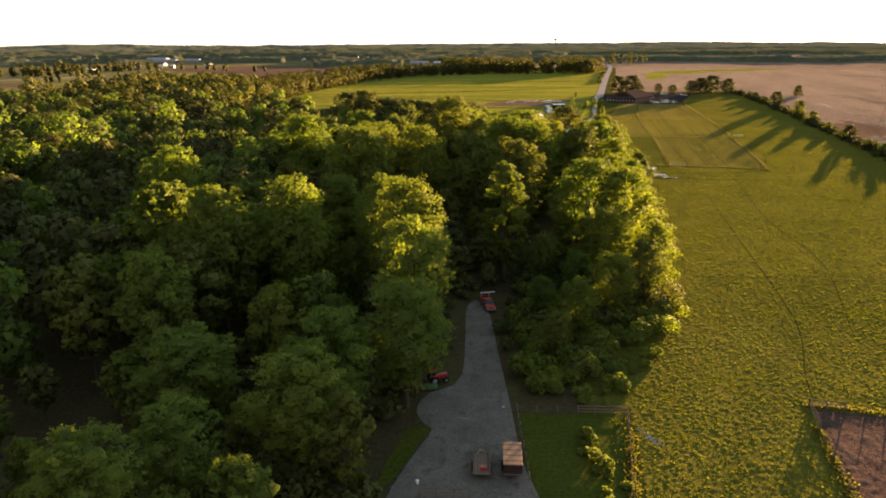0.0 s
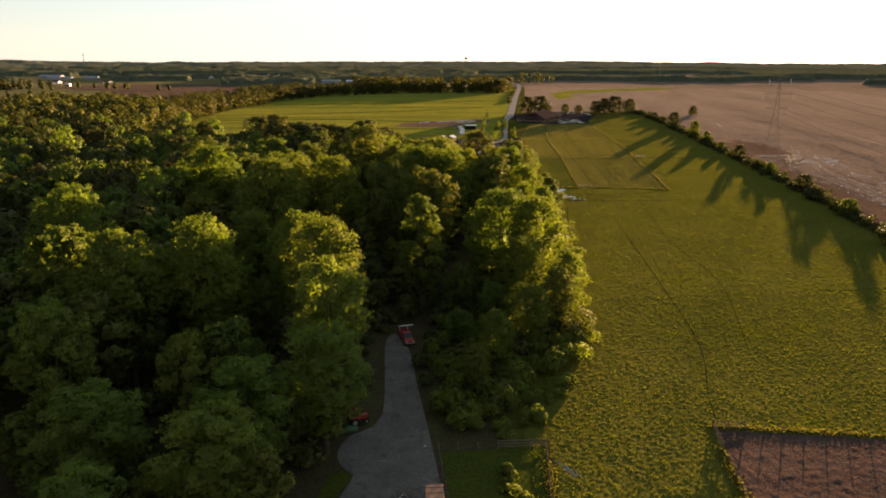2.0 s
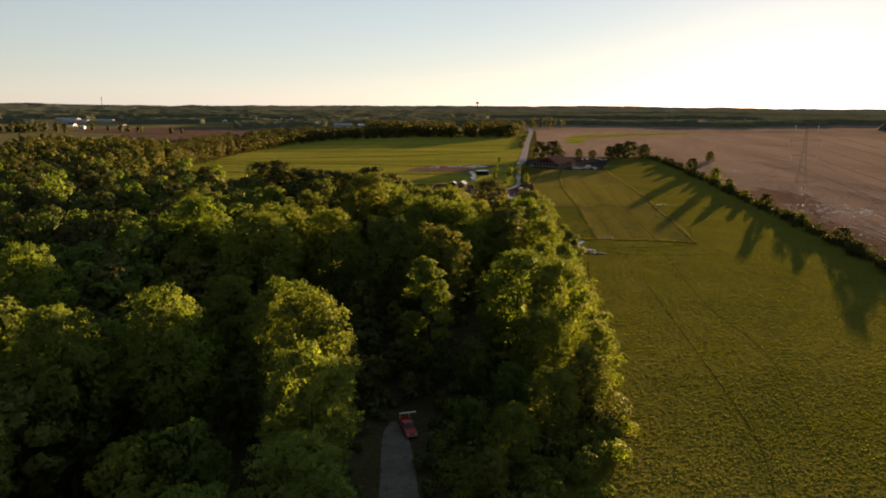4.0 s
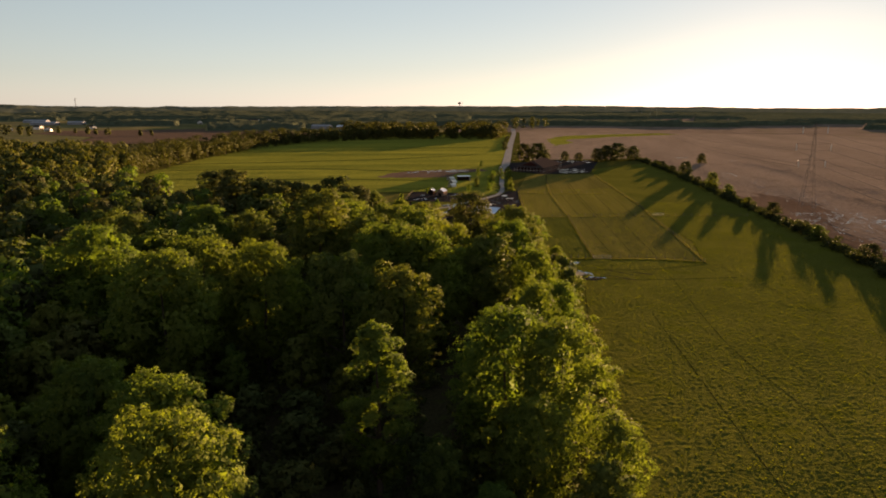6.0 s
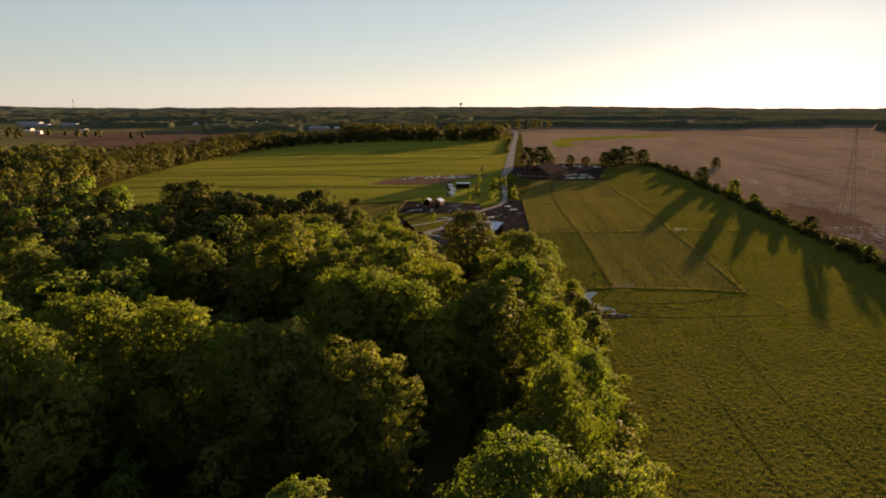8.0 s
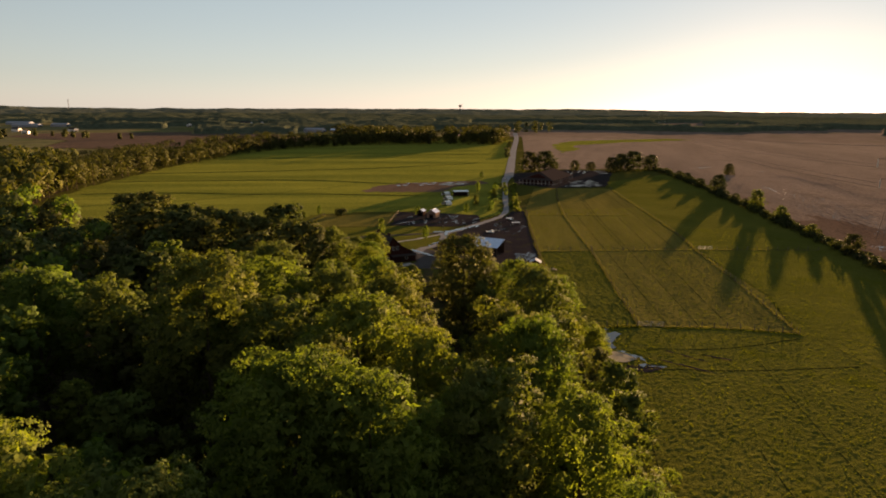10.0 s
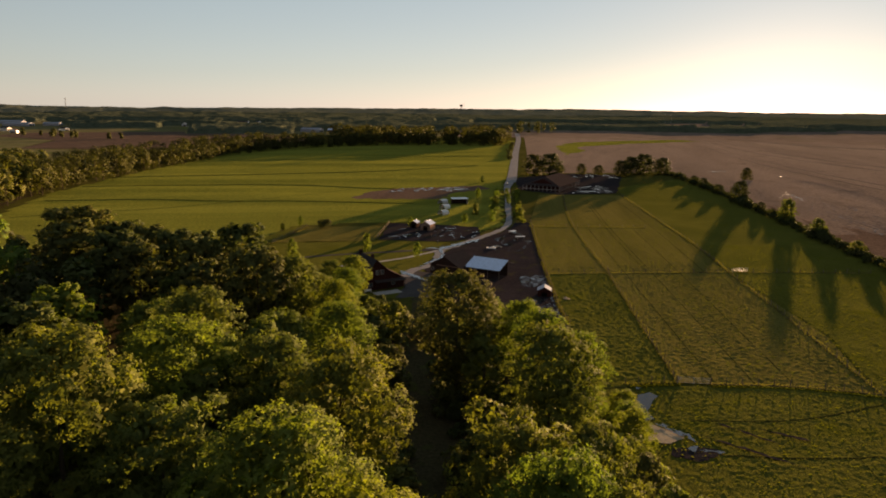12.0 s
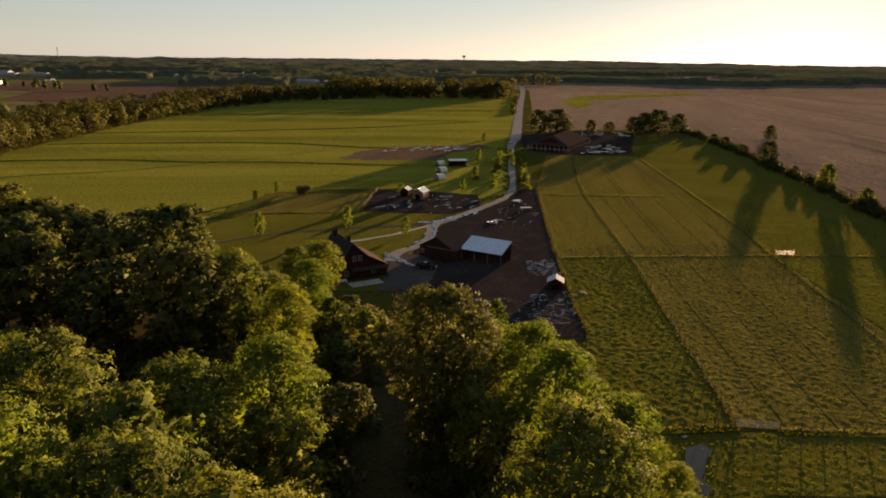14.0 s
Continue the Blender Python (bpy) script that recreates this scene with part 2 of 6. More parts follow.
def part(name, bm, material, parent, label=""):
    me = bpy.data.meshes.new(name)
    bm.normal_update()
    bm.to_mesh(me)
    bm.free()
    me.materials.append(material)
    ob = new(name, me)
    ob.parent = parent
    return tagged(ob, label)


def box(size, at=(0, 0, 0), bevel=0.0, turn=None):
    bm = bmesh.new()
    bmesh.ops.create_cube(bm, size=1)
    bmesh.ops.scale(bm, vec=size, verts=bm.verts)
    if bevel:
        bmesh.ops.bevel(bm, geom=bm.edges[:], offset=bevel, segments=2, affect="EDGES", profile=0.6)
    if turn:
        bmesh.ops.transform(bm, matrix=turn, verts=bm.verts)
    bmesh.ops.translate(bm, vec=at, verts=bm.verts)
    return bm


def join(*bms):
    out = bms[0]
    for b in bms[1:]:
        me = bpy.data.meshes.new("tmp")
        b.to_mesh(me)
        b.free()
        out.from_mesh(me)
        bpy.data.meshes.remove(me)
    return out


def tube(points, radii, sides=7):
    """A tapered tube along points."""
    bm = bmesh.new()
    rings = []
    pts = [Vector(p) for p in points]
    for i, (p, r) in enumerate(zip(pts, radii)):
        d = (pts[min(i + 1, len(pts) - 1)] - pts[max(i - 1, 0)]).normalized()
        q = d.to_track_quat("Z", "Y")
        rings.append([bm.verts.new(p + q @ Vector((r * math.cos(2 * math.pi * k / sides), r * math.sin(2 * math.pi * k / sides), 0))) for k in range(sides)])
    for a, b in zip(rings, rings[1:]):
        for k in range(sides):
            bm.faces.new((a[k], a[(k + 1) % sides], b[(k + 1) % sides], b[k]))
    bm.faces.new(rings[0][::-1])
    bm.faces.new(rings[-1])
    return bm


def prism(profile, length):
    """A profile in x, z swept along y, centred."""
    bm = bmesh.new()
    a = [bm.verts.new((x, -length / 2, z)) for x, z in profile]
    b = [bm.verts.new((x, length / 2, z)) for x, z in profile]
    k = len(profile)
    bm.faces.new(a)
    bm.faces.new(b[::-1])
    for i in range(k):
        bm.faces.new((a[i], b[i], b[(i + 1) % k], a[(i + 1) % k]))
    bmesh.ops.recalc_face_normals(bm, faces=bm.faces)
    return bm


def slab(a, b, length, thick=0.12):
    """A roof plane between two points of a profile, swept along y."""
    (ax, az), (bx, bz) = a, b
    d = math.hypot(bx - ax, bz - az)
    nx, nz = -(bz - az) / d * thick, (bx - ax) / d * thick
    if nz < 0:
        nx, nz = -nx, -nz
    return prism([(ax, az), (bx, bz), (bx + nx, bz + nz), (ax + nx, az + nz)], length)


def thing(name, m, label, category, group="", kind=""):
    ob = new(name)
    ob.matrix_world = m
    ob.empty_display_size = 0.5
    return tagged(ob, label, category, group, kind)


def smooth_line(points, step):
    """Points of a Catmull-Rom line through the given ones, about step apart."""
    p = [np.array(q, float) for q in points]
    p = [2 * p[0] - p[1]] + p + [2 * p[-1] - p[-2]]
    out = []
    for a, b, c, d in zip(p, p[1:], p[2:], p[3:]):
        k = max(1, int(np.linalg.norm(c - b) / step))
        for i in range(k):
            t = i / k
            out.append(0.5 * (2 * b + (c - a) * t + (2 * a - 5 * b + 4 * c - d) * t ** 2 + (3 * b - a - 3 * c + d) * t ** 3))
    out.append(p[-2])
    return np.array(out)


def ragged(points, step=4.0, amount=0.6, seed=1):
    """A closed outline with an uneven edge."""
    rng = np.random.default_rng(seed)
    line = []
    for a, b in zip(points, points[1:] + points[:1]):
        a, b = np.array(a, float), np.array(b, float)
        k = max(1, int(np.linalg.norm(b - a) / step))
        line += [a + (b - a) * i / k + rng.normal(0, amount, 2) * (i > 0) for i in range(k)]
    return line


def patch(name, outline, z, mat, label, category="ground", thick=0.0):
    """A flat piece of ground with the given outline."""
    bm = bmesh.new()
    f = bm.faces.new([bm.verts.new((p[0], p[1], z)) for p in outline])
    if f.calc_area() and f.normal.z < 0:
        f.normal_flip()
    bmesh.ops.triangulate(bm, faces=bm.faces)
    bm.normal_update()
    for g in bm.faces:
        if g.normal.z < 0:
            g.normal_flip()
    ob = part(name, bm, mat, None)
    return tagged(ob, label, category, kind="structure")


def hay_height(x, y):
    """Gentle old ridges of the hay field, level near the farm, the road and the field's edge."""
    free = min(1.0, max(0.0, (y - 500) / 70)) * min(1.0, max(0.0, (140 + 0.264 * (y - 668) - x) / 40)) * min(1.0, math.hypot((x - 78) / 90, (y - 588) / 70) ** 4)
    free *= min(1.0, max(0.0, (x + 148 - max(0.0, y - 735) * 0.3) / 30)) * min(1.0, max(0.0, (1150 - y) / 80))
    k = 0.6 * math.sin((y - 0.06 * x) / 11.5 + 2.2 * noise.noise((x * 0.004, y * 0.010, 3))) + 1.5 * noise.noise((x * 0.006, y * 0.022, 8)) + 0.5 * noise.noise((x * 0.03, y * 0.08, 4))
    return 0.05 + 0.42 * free * max(0.0, 1 + 0.55 * k)


def strip(name, points, width, z, mat, label, category="road", seed=3, rough=0.15, crown=0.03):
    """A road along points; width is one number or one for each point."""
    rng = np.random.default_rng(seed)
    w = width if isinstance(width, (list, tuple)) else [width] * len(points)
    line = smooth_line([(*p, k) for p, k in zip(points, w)], 3.0)
    bm = bmesh.new()
    rows = []
    for i, p in enumerate(line):
        d = line[min(i + 1, len(line) - 1)][:2] - line[max(i - 1, 0)][:2]
        s = np.array((d[1], -d[0])) / (np.linalg.norm(d) + 1e-9) * p[2] / 2
        e1, e2 = 1 + rng.normal(0, rough), 1 + rng.normal(0, rough)
        h = z(*p[:2]) if callable(z) else z
        rows.append([bm.verts.new((*(p[:2] - s * e1), h)), bm.verts.new((*p[:2], h + crown)), bm.verts.new((*(p[:2] + s * e2), h))])
    for a, b in zip(rows, rows[1:]):
        for k in (0, 1):
            bm.faces.new((a[k], a[k + 1], b[k + 1], b[k]))
    ob = part(name, bm, mat, None)
    return tagged(ob, label, category, kind="structure")


def within(x, y, poly):
    """Which of the points x, y (arrays) lie inside the outline."""
    inside = np.zeros(np.shape(x), bool)
    for (ax, ay), (bx, by) in zip(poly, poly[1:] + poly[:1]):
        cross = (ay > y) != (by > y)
        with np.errstate(divide="ignore", invalid="ignore"):
            inside ^= cross & (x < (bx - ax) * (y - ay) / (by - ay + 1e-12) + ax)
    return inside


def from_line(x, y, line):
    """Distance of the points from a broken line."""
    best = np.full(np.shape(x), 1e9)
    for (ax, ay), (bx, by) in zip(line, line[1:]):
        ux, uy = bx - ax, by - ay
        t = np.clip(((x - ax) * ux + (y - ay) * uy) / (ux * ux + uy * uy), 0, 1)
        best = np.minimum(best, np.hypot(x - ax - t * ux, y - ay - t * uy))
    return best


def leaf_arrays(rng, lobes, count, size, up=0.6, shell=0.35, low=0.0, middle=None):
    """Loose leaves, one triangle each, on the outside of lobes (x, y, z, radius)."""
    lobes = np.asarray(lobes, float)
    z = lobes[:, 2]
    w = lobes[:, 3] ** 2 * (1 - low + low * (z - z.min()) / (np.ptp(z) + 1e-6))
    pick = rng.choice(len(lobes), count, p=w / w.sum())
    d = rng.normal(size=(count, 3))
    d /= np.linalg.norm(d, axis=1)[:, None]
    flip = (d[:, 2] < 0) & (rng.random(count) < up)
    d[flip, 2] *= -1
    c = lobes[pick]
    pos = c[:, :3] + d * c[:, 3:4] * (1.05 - shell * rng.random((count, 1)) ** 1.5) * np.array((1, 1, 0.85))
    nrm = d + rng.normal(size=(count, 3)) * 0.5
    nrm /= np.linalg.norm(nrm, axis=1)[:, None]
    a = np.cross(nrm, rng.normal(size=(count, 3)))
    a /= np.linalg.norm(a, axis=1)[:, None]
    b = np.cross(nrm, a)
    s = size * (0.6 + 0.8 * rng.random((count, 1)))
    v = np.stack((pos + a * s * 0.75, pos - a * s * 0.45 + b * s * 0.42, pos - a * s * 0.45 - b * s * 0.42), 1)
    soft = d + np.array((0, 0, 0.25)) + rng.normal(size=(count, 3)) * 0.22
    if middle is not None:
        out = pos - np.asarray(middle)
        soft = soft * 0.55 + out / (np.linalg.norm(out, axis=1)[:, None] + 1e-6)
    soft /= np.linalg.norm(soft, axis=1)[:, None]
    face = np.cross(v[:, 1] - v[:, 0], v[:, 2] - v[:, 0])
    back = (face * soft).sum(1) < 0
    v[back] = v[back][:, ::-1]
    return v.reshape(-1, 3), np.arange(count * 3).reshape(-1, 3), np.repeat(soft, 3, 0)


def crown_lobes(rng, height, radius, base, lobes, foot=0.5, puff=1.0):
    """Boughs of a domed crown: widest above its middle, drawn in below, with some boughs that stand out."""
    out = []
    for i in range(lobes):
        u = 0.06 + 0.90 * ((i + rng.uniform(0.1, 0.9)) / lobes) ** 0.8
        edge = (1 - ((u - 0.52) / 0.50) ** 2) ** 0.5 if u > 0.52 else foot + (1 - foot) * (u / 0.52) ** 0.8
        r = radius * puff * rng.uniform(0.20, 0.37) * (0.85 if u > 0.8 else 1.0)
        a = i * 2.4 + rng.uniform(-0.5, 0.5)
        q = max(0.0, radius * edge - r * 0.6) * rng.uniform(0.80, 1.16)
        out.append((q * math.cos(a), q * math.sin(a), base + u * (height - base) - r * 0.6, r))
    for _ in range(3):
        r = radius * rng.uniform(0.22, 0.32)
        out.append((rng.normal(0, radius * 0.22), rng.normal(0, radius * 0.22), height - r * rng.uniform(0.8, 1.5), r))
    return out


def twig_lobes(rng, lobes, each):
    """Sprays of leaves on the upper and outer sides of the boughs: x, y, z, radius and the way they face."""
    out = []
    for x, y, z, r in lobes:
        side = np.array((x, y, 0)) / (math.hypot(x, y) + 1.0)
        for _ in range(each):
            d = rng.normal(size=3) + side * 0.55 + np.array((0, 0, 0.45))
            d /= np.linalg.norm(d)
            k = rng.uniform(0.32, 0.72) * (0.75 + r * 0.12)
            far = r * rng.uniform(0.62, 1.0) ** 0.5 * rng.choice((1.0, 1.0, 1.0, 1.28))
            out.append((x + d[0] * far, y + d[1] * far, z + d[2] * far * 0.85, k, *d))
    return np.array(out)


def spray_arrays(rng, sprays, count, size, middle):
    """Leaves, one triangle each, in loose flat sprays that droop a little at their rim."""
    w = sprays[:, 3] ** 1.6
    c = sprays[rng.choice(len(sprays), count, p=w / w.sum())]
    d = rng.normal(size=(count, 3))
    d /= np.linalg.norm(d, axis=1)[:, None]
    pos = c[:, :3] + d * c[:, 3:4] * (rng.random((count, 1)) ** 0.45) * np.array((1.15, 1.15, 0.62))
    face = c[:, 4:7] * 0.75 + d * 0.6 + np.array((0, 0, 0.35)) + rng.normal(size=(count, 3)) * 0.42
    face /= np.linalg.norm(face, axis=1)[:, None]
    a = np.cross(face, rng.normal(size=(count, 3)))
    a /= np.linalg.norm(a, axis=1)[:, None]
    b = np.cross(face, a)
    s = size * (0.6 + 0.8 * rng.random((count, 1)))
    v = np.stack((pos + a * s * 0.75, pos - a * s * 0.45 + b * s * 0.42, pos - a * s * 0.45 - b * s * 0.42), 1)
    out = pos - np.asarray(middle)
    soft = c[:, 4:7] * 0.6 + d * 0.45 + 0.5 * out / (np.linalg.norm(out, axis=1)[:, None] + 1e-6) + rng.normal(size=(count, 3)) * 0.12
    soft /= np.linalg.norm(soft, axis=1)[:, None]
    back = (np.cross(v[:, 1] - v[:, 0], v[:, 2] - v[:, 0]) * soft).sum(1) < 0
    v[back] = v[back][:, ::-1]
    return v.reshape(-1, 3), np.arange(count * 3).reshape(-1, 3), np.repeat(soft, 3, 0)


def make_tree(name, label, seed, height, radius, base, lobes, leaves, size, mat, each=13, foot=0.5, puff=1.0):
    """A tree at the origin: trunk with limbs, and a crown of loose leaves."""
    rng = np.random.default_rng(seed)
    big = crown_lobes(rng, height, radius, base, lobes, foot, puff)
    top = thing(name, pose(0, 0, 0), label, "tree", "trees of the wood")
    r0 = 0.012 * height + 0.08
    pts, rad = [(0, 0, -0.3)], [r0 * 1.35]
    for k in range(1, 7):
        t = k / 6
        pts.append((rng.normal(0, 0.25) * t, rng.normal(0, 0.25) * t, t * height * 0.86))
        rad.append(r0 * (1 - t) ** 0.8 + 0.03)
    bms = [tube(pts, rad, 7)]
    for x, y, z, r in big[:min(11, lobes)]:
        k = max(0.2, min(0.8, (z - radius * 0.75) / (height * 0.86)))
        i = k * 6
        lo = np.array(pts[int(i)]) + (np.array(pts[min(6, int(i) + 1)]) - np.array(pts[int(i)])) * (i % 1)
        bend = lo * 0.45 + np.array((x, y, z)) * 0.55 + np.array((0, 0, -0.5))
        bms.append(tube([lo, bend, (x, y, z)], [r0 * 0.42, r0 * 0.26, 0.03], 4))
    part("trunk", join(*bms), M_bark, top)
    mid = (0, 0, base + (height - base) * 0.40)
    v, f, q = spray_arrays(rng, twig_lobes(rng, big, each), leaves, size, mid)
    v2, f2, q2 = leaf_arrays(rng, [(x * 0.72, y * 0.72, z - 0.2 * r, r * 1.0) for x, y, z, r in big], leaves // 6, size * 2.7, shell=0.7, middle=mid)      # fuller sprays inside
    v, f = np.concatenate((v, v2)), np.concatenate((f, f2 + len(v)))
    crown = new("crown", mesh_np("crown", v, f, mat, np.concatenate((q, q2))))
    crown.parent = top
    return top


# ---- the plan ----
LANE = [(2, 62), (3.5, 80), (6.5, 105), (9, 124), (19, 143), (29, 170), (34, 192), (39, 215), (45, 240), (44, 262), (46, 290), (50, 330), (52, 352)]
HEDGE = [(120, 20), (143, 110), (168, 195), (198, 295), (222, 385), (239, 450), (266, 550), (286, 640), (298, 700)]
WOOD = [(-60, 34), (-12, 34), (-6, 62), (-8, 74), (-4, 84), (-3, 96), (2, 112), (4, 128), (16, 128), (16, 92), (22, 92), (30, 108), (41, 116), (46, 140), (55, 167), (63, 200), (73, 235), (80, 257), (79, 275), (78, 296), (72, 311), (58, 317), (44, 324), (32, 342), (12, 346), (-18, 356), (-45, 368), (-100, 392), (-132, 436), (-150, 560), (-158, 640), (-262, 752), (-314, 732), (-318, 620), (-306, 520), (-286, 440), (-270, 330), (-130, 90)]
PASTURE = [(14, -60), (21, 60), (24, 84), (26, 100), (40, 120), (52, 167), (70, 225), (78, 258), (80, 277), (108, 276), (133, 268), (146, 300), (158, 365), (170, 410), (201, 559), (215, 600), (283, 650)] + HEDGE[::-1][1:]
MIDFIELD = [(79, 277), (97, 278), (133, 268.5), (146, 300), (158, 365), (170, 410), (201, 559), (166, 566), (150, 567), (117.5, 468), (100.7, 389), (96, 366.6), (92.2, 347), (89, 331), (86, 315), (80, 300)]
HAYFIELD = [(-100, 395), (-60, 372), (-18, 358), (8, 350), (20, 400), (-5, 430), (10, 465), (48, 472), (60, 470), (88, 440), (104, 458), (118, 520), (132, 585), (144, 632), (155, 668), (232, 960), (305, 1250), (270, 1275), (120, 1230), (20, 1172), (-98, 990), (-136, 735), (-150, 594), (-132, 440)]
YARD = [(57, 362), (58, 384), (67, 404), (78, 418), (92, 435), (104, 451), (110, 466), (117.5, 467), (100.7, 389), (96, 366.6), (92.2, 347), (89, 331), (87, 312), (66, 318), (56, 330)]

# ---- ground ----


def ground_sheet():
    """One sheet to the horizon, in rings round the wood."""
    radii = [15, 40, 80, 140, 220, 320, 450, 650, 950, 1400, 2100, 3100, 4650]
    bm = bmesh.new()
    rings = [[bm.verts.new((20 + r * math.cos(2 * math.pi * k / 72), 150 + r * math.sin(2 * math.pi * k / 72), 0)) for k in range(72)] for r in radii]
    bm.faces.new(rings[0])
    for a, b in zip(rings, rings[1:]):
        for k in range(72):
            bm.faces.new((a[k], b[k], b[(k + 1) % 72], a[(k + 1) % 72]))
    ob = part("ground", bm, M_ground, None)
    return tagged(ob, "rough grassland and farmland reaching the horizon", "ground", kind="structure")


ground_sheet()
FLOOR = [WOOD[0], (19, 34)] + [p for p in WOOD[10:]]
patch("pasture", ragged(PASTURE, 6, 0.3, 3), 0.05, M_pasture, "yellow-green grazed pasture in low sun", "field")
patch("fenced_pasture", MIDFIELD, 0.07, M_mown, "striped mown pasture divided by fences", "field")
ROUGH = [(79.5, 277.3), (96.6, 278.2), (104.2, 312), (116.6, 366.4), (96, 366.6), (92.2, 347), (89, 331), (86, 315), (80.5, 300)]
patch("rough_paddock", ROUGH, 0.085, M_pasture, "rough green unmown paddock beside the farmyard", "field")
SOIL = HEDGE[:] + [(300, 706), (174, 704), (238, 945), (324, 1285), (430, 1720), (700, 2200), (1600, 2100), (1900, 900), (900, 20)]
patch("ploughed_field", [(x + 4, y) for x, y in SOIL], 0.04, M_soil, "reddish-brown bare ploughed field", "field")
patch("far_ploughed_field", [(-363, 1040), (-150, 1010), (-60, 1180), (-20, 1290), (-130, 1480), (-250, 1650), (-560, 1650), (-560, 1380), (-400, 1235)], 0.14, M_wetsoil, "brown ploughed field beyond the tree belt", "field")
patch("far_meadow", [(-1000, 450), (-290, 425), (-312, 520), (-322, 620), (-320, 738), (-262, 758), (-164, 650), (-160, 985), (-363, 1036), (-404, 1235), (-566, 1384), (-700, 1500), (-1400, 1100)], 0.12, M_meadow, "pale meadows and stubble beyond the wood", "field")
patch("far_brown_plot", [(-620, 800), (-520, 830), (-505, 880), (-640, 930)], 0.17, M_wetsoil, "brown tilled plot beyond the wood", "field")
strip("far_road", [(-900, 900), (-700, 975), (-634, 1003), (-590, 1060), (-560, 1150)], 11, 0.2, M_concrete, "pale far road across the meadows", rough=0.05)
patch("green_strip", ragged([(285, 918), (330, 990), (352, 1075), (460, 1165), (620, 1230), (600, 1290), (400, 1210), (330, 1110)], 20, 5, 6), 0.08, M_hay, "bright green uncultivated strip in the ploughed field", "field")
patch("paddock", ragged([(53.3, 84.6), (62.5, 82.3), (77, 78.8), (110, 70), (100, 30), (38, 30), (48.6, 68)], 3, 0.15, 7), 0.08, M_paddock, "churned brown earth of a fenced paddock", "paddock")
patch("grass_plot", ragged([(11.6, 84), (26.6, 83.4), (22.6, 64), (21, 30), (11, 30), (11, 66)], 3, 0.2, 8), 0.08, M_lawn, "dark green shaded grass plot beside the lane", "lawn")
patch("farmyard", ragged(YARD, 3, 0.5, 9), 0.09, M_mud, "dark muddy farmyard with puddles", "yard")
patch("corral_ground", ragged([(44, 431), (51, 470), (62, 468), (78, 462), (90, 456), (87, 430), (70, 424)], 3, 0.6, 10), 0.09, M_mud, "muddy trampled ground of a corral", "yard")
patch("bare_plot", ragged([(30, 556), (45, 590), (66, 606), (122, 618), (126, 600), (95, 575), (84, 552)], 4, 1.2, 11), 0.09, M_wetsoil, "wet bare brown patch in the hay field", "field")
patch("barn_yard", ragged([(143, 592), (163, 566), (202, 570), (246, 668), (250, 690), (215, 700), (160, 668)], 4, 0.8, 12), 0.09, M_mud, "muddy yard round the far barn", "yard")
patch("house_lawn", ragged([(8, 352), (34, 346), (50, 344), (56, 352), (57, 383), (66, 403), (60, 407), (20, 402), (2, 392)], 4, 0.3, 13), 0.075, M_pasture, "mown lawn round the farmhouse", "lawn")
patch("mown_plot", ragged([(1.5, 429), (42, 428.5), (49, 463), (13.4, 463)], 4, 0.4, 18), 0.07, M_mown, "mown grass plot between the fences", "field")
patch("drive_verge", ragged([(-20, 440), (-14, 382), (2.4, 394.4), (18, 402.6), (36, 406.2), (64, 410.5), (72, 423), (44, 428), (1.0, 427.6), (12.6, 464.5), (8, 466), (-6, 432)], 4, 0.3, 19), 0.06, M_pasture, "grass beside the west drive", "lawn")
patch("front_yard", ragged([(45, 345), (57, 344), (62, 362), (60, 372), (52, 377), (48.5, 372), (48.5, 356)], 2, 0.25, 14), 0.10, M_grit, "grey gravel yard before the farmhouse", "yard")
LANE_YARD = [(-6, 60), (11, 60), (10.9, 74), (10.8, 88), (10.5, 104), (10.2, 120), (8, 127), (6.0, 122), (5.2, 108), (4.4, 97), (2.6, 92), (-0.6, 90), (-2.1, 87.6), (-2.5, 84.5), (-1.6, 81.8), (-0.3, 80.2), (-1.0, 78), (-2.3, 75), (-4.2, 70), (-5.4, 66)]
patch("lane_yard", ragged([tuple(p) for p in smooth_line(LANE_YARD + LANE_YARD[:1], 1.5)[:-1]], 1.0, 0.1, 15), 0.10, M_gravel, "grey gravel lane widening into a yard", "lane")
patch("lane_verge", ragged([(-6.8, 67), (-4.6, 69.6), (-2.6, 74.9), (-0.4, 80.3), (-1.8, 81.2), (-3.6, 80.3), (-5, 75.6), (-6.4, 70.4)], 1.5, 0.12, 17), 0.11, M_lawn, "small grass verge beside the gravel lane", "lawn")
strip("lane_south", [(3.4, 61), (3, 30), (0, -30), (-4, -160)], [15.5, 10, 6, 5], 0.095, M_gravel, "gravel lane leading south past the plot", "lane", rough=0.05)
strip("wood_track", LANE[3:], 3.2, 0.06, M_floor, "shaded earth track through the wood", "track")
strip("farm_drive", [(65, 406), (77, 420), (91, 437), (101.5, 453), (108.8, 474), (120, 524), (133, 581), (144, 628)], [3.6, 3.2, 3.0, 3.0, 3.0, 3.2, 3.4, 5], 0.12, M_asphalt, "grey farm drive curving to the road")
strip("public_road", [(137, 600), (148, 638), (158, 672), (232, 960), (317, 1285), (362, 1472), (420, 1720)], [4, 6, 7.5, 7.5, 8, 9, 9], 0.13, M_asphalt, "straight grey country road", rough=0.03)
strip("house_drive", [(66, 408), (63.5, 393), (59, 383), (52, 375.5), (50, 368)], [4, 3, 3, 3.5, 4], 0.13, M_asphalt, "wet drive leading to the farmhouse yard")
strip("garden_path", [(65, 407), (53.2, 396.6), (39.3, 389.1), (28, 385)], 1.7, 0.12, M_concrete, "pale path along the lawn")
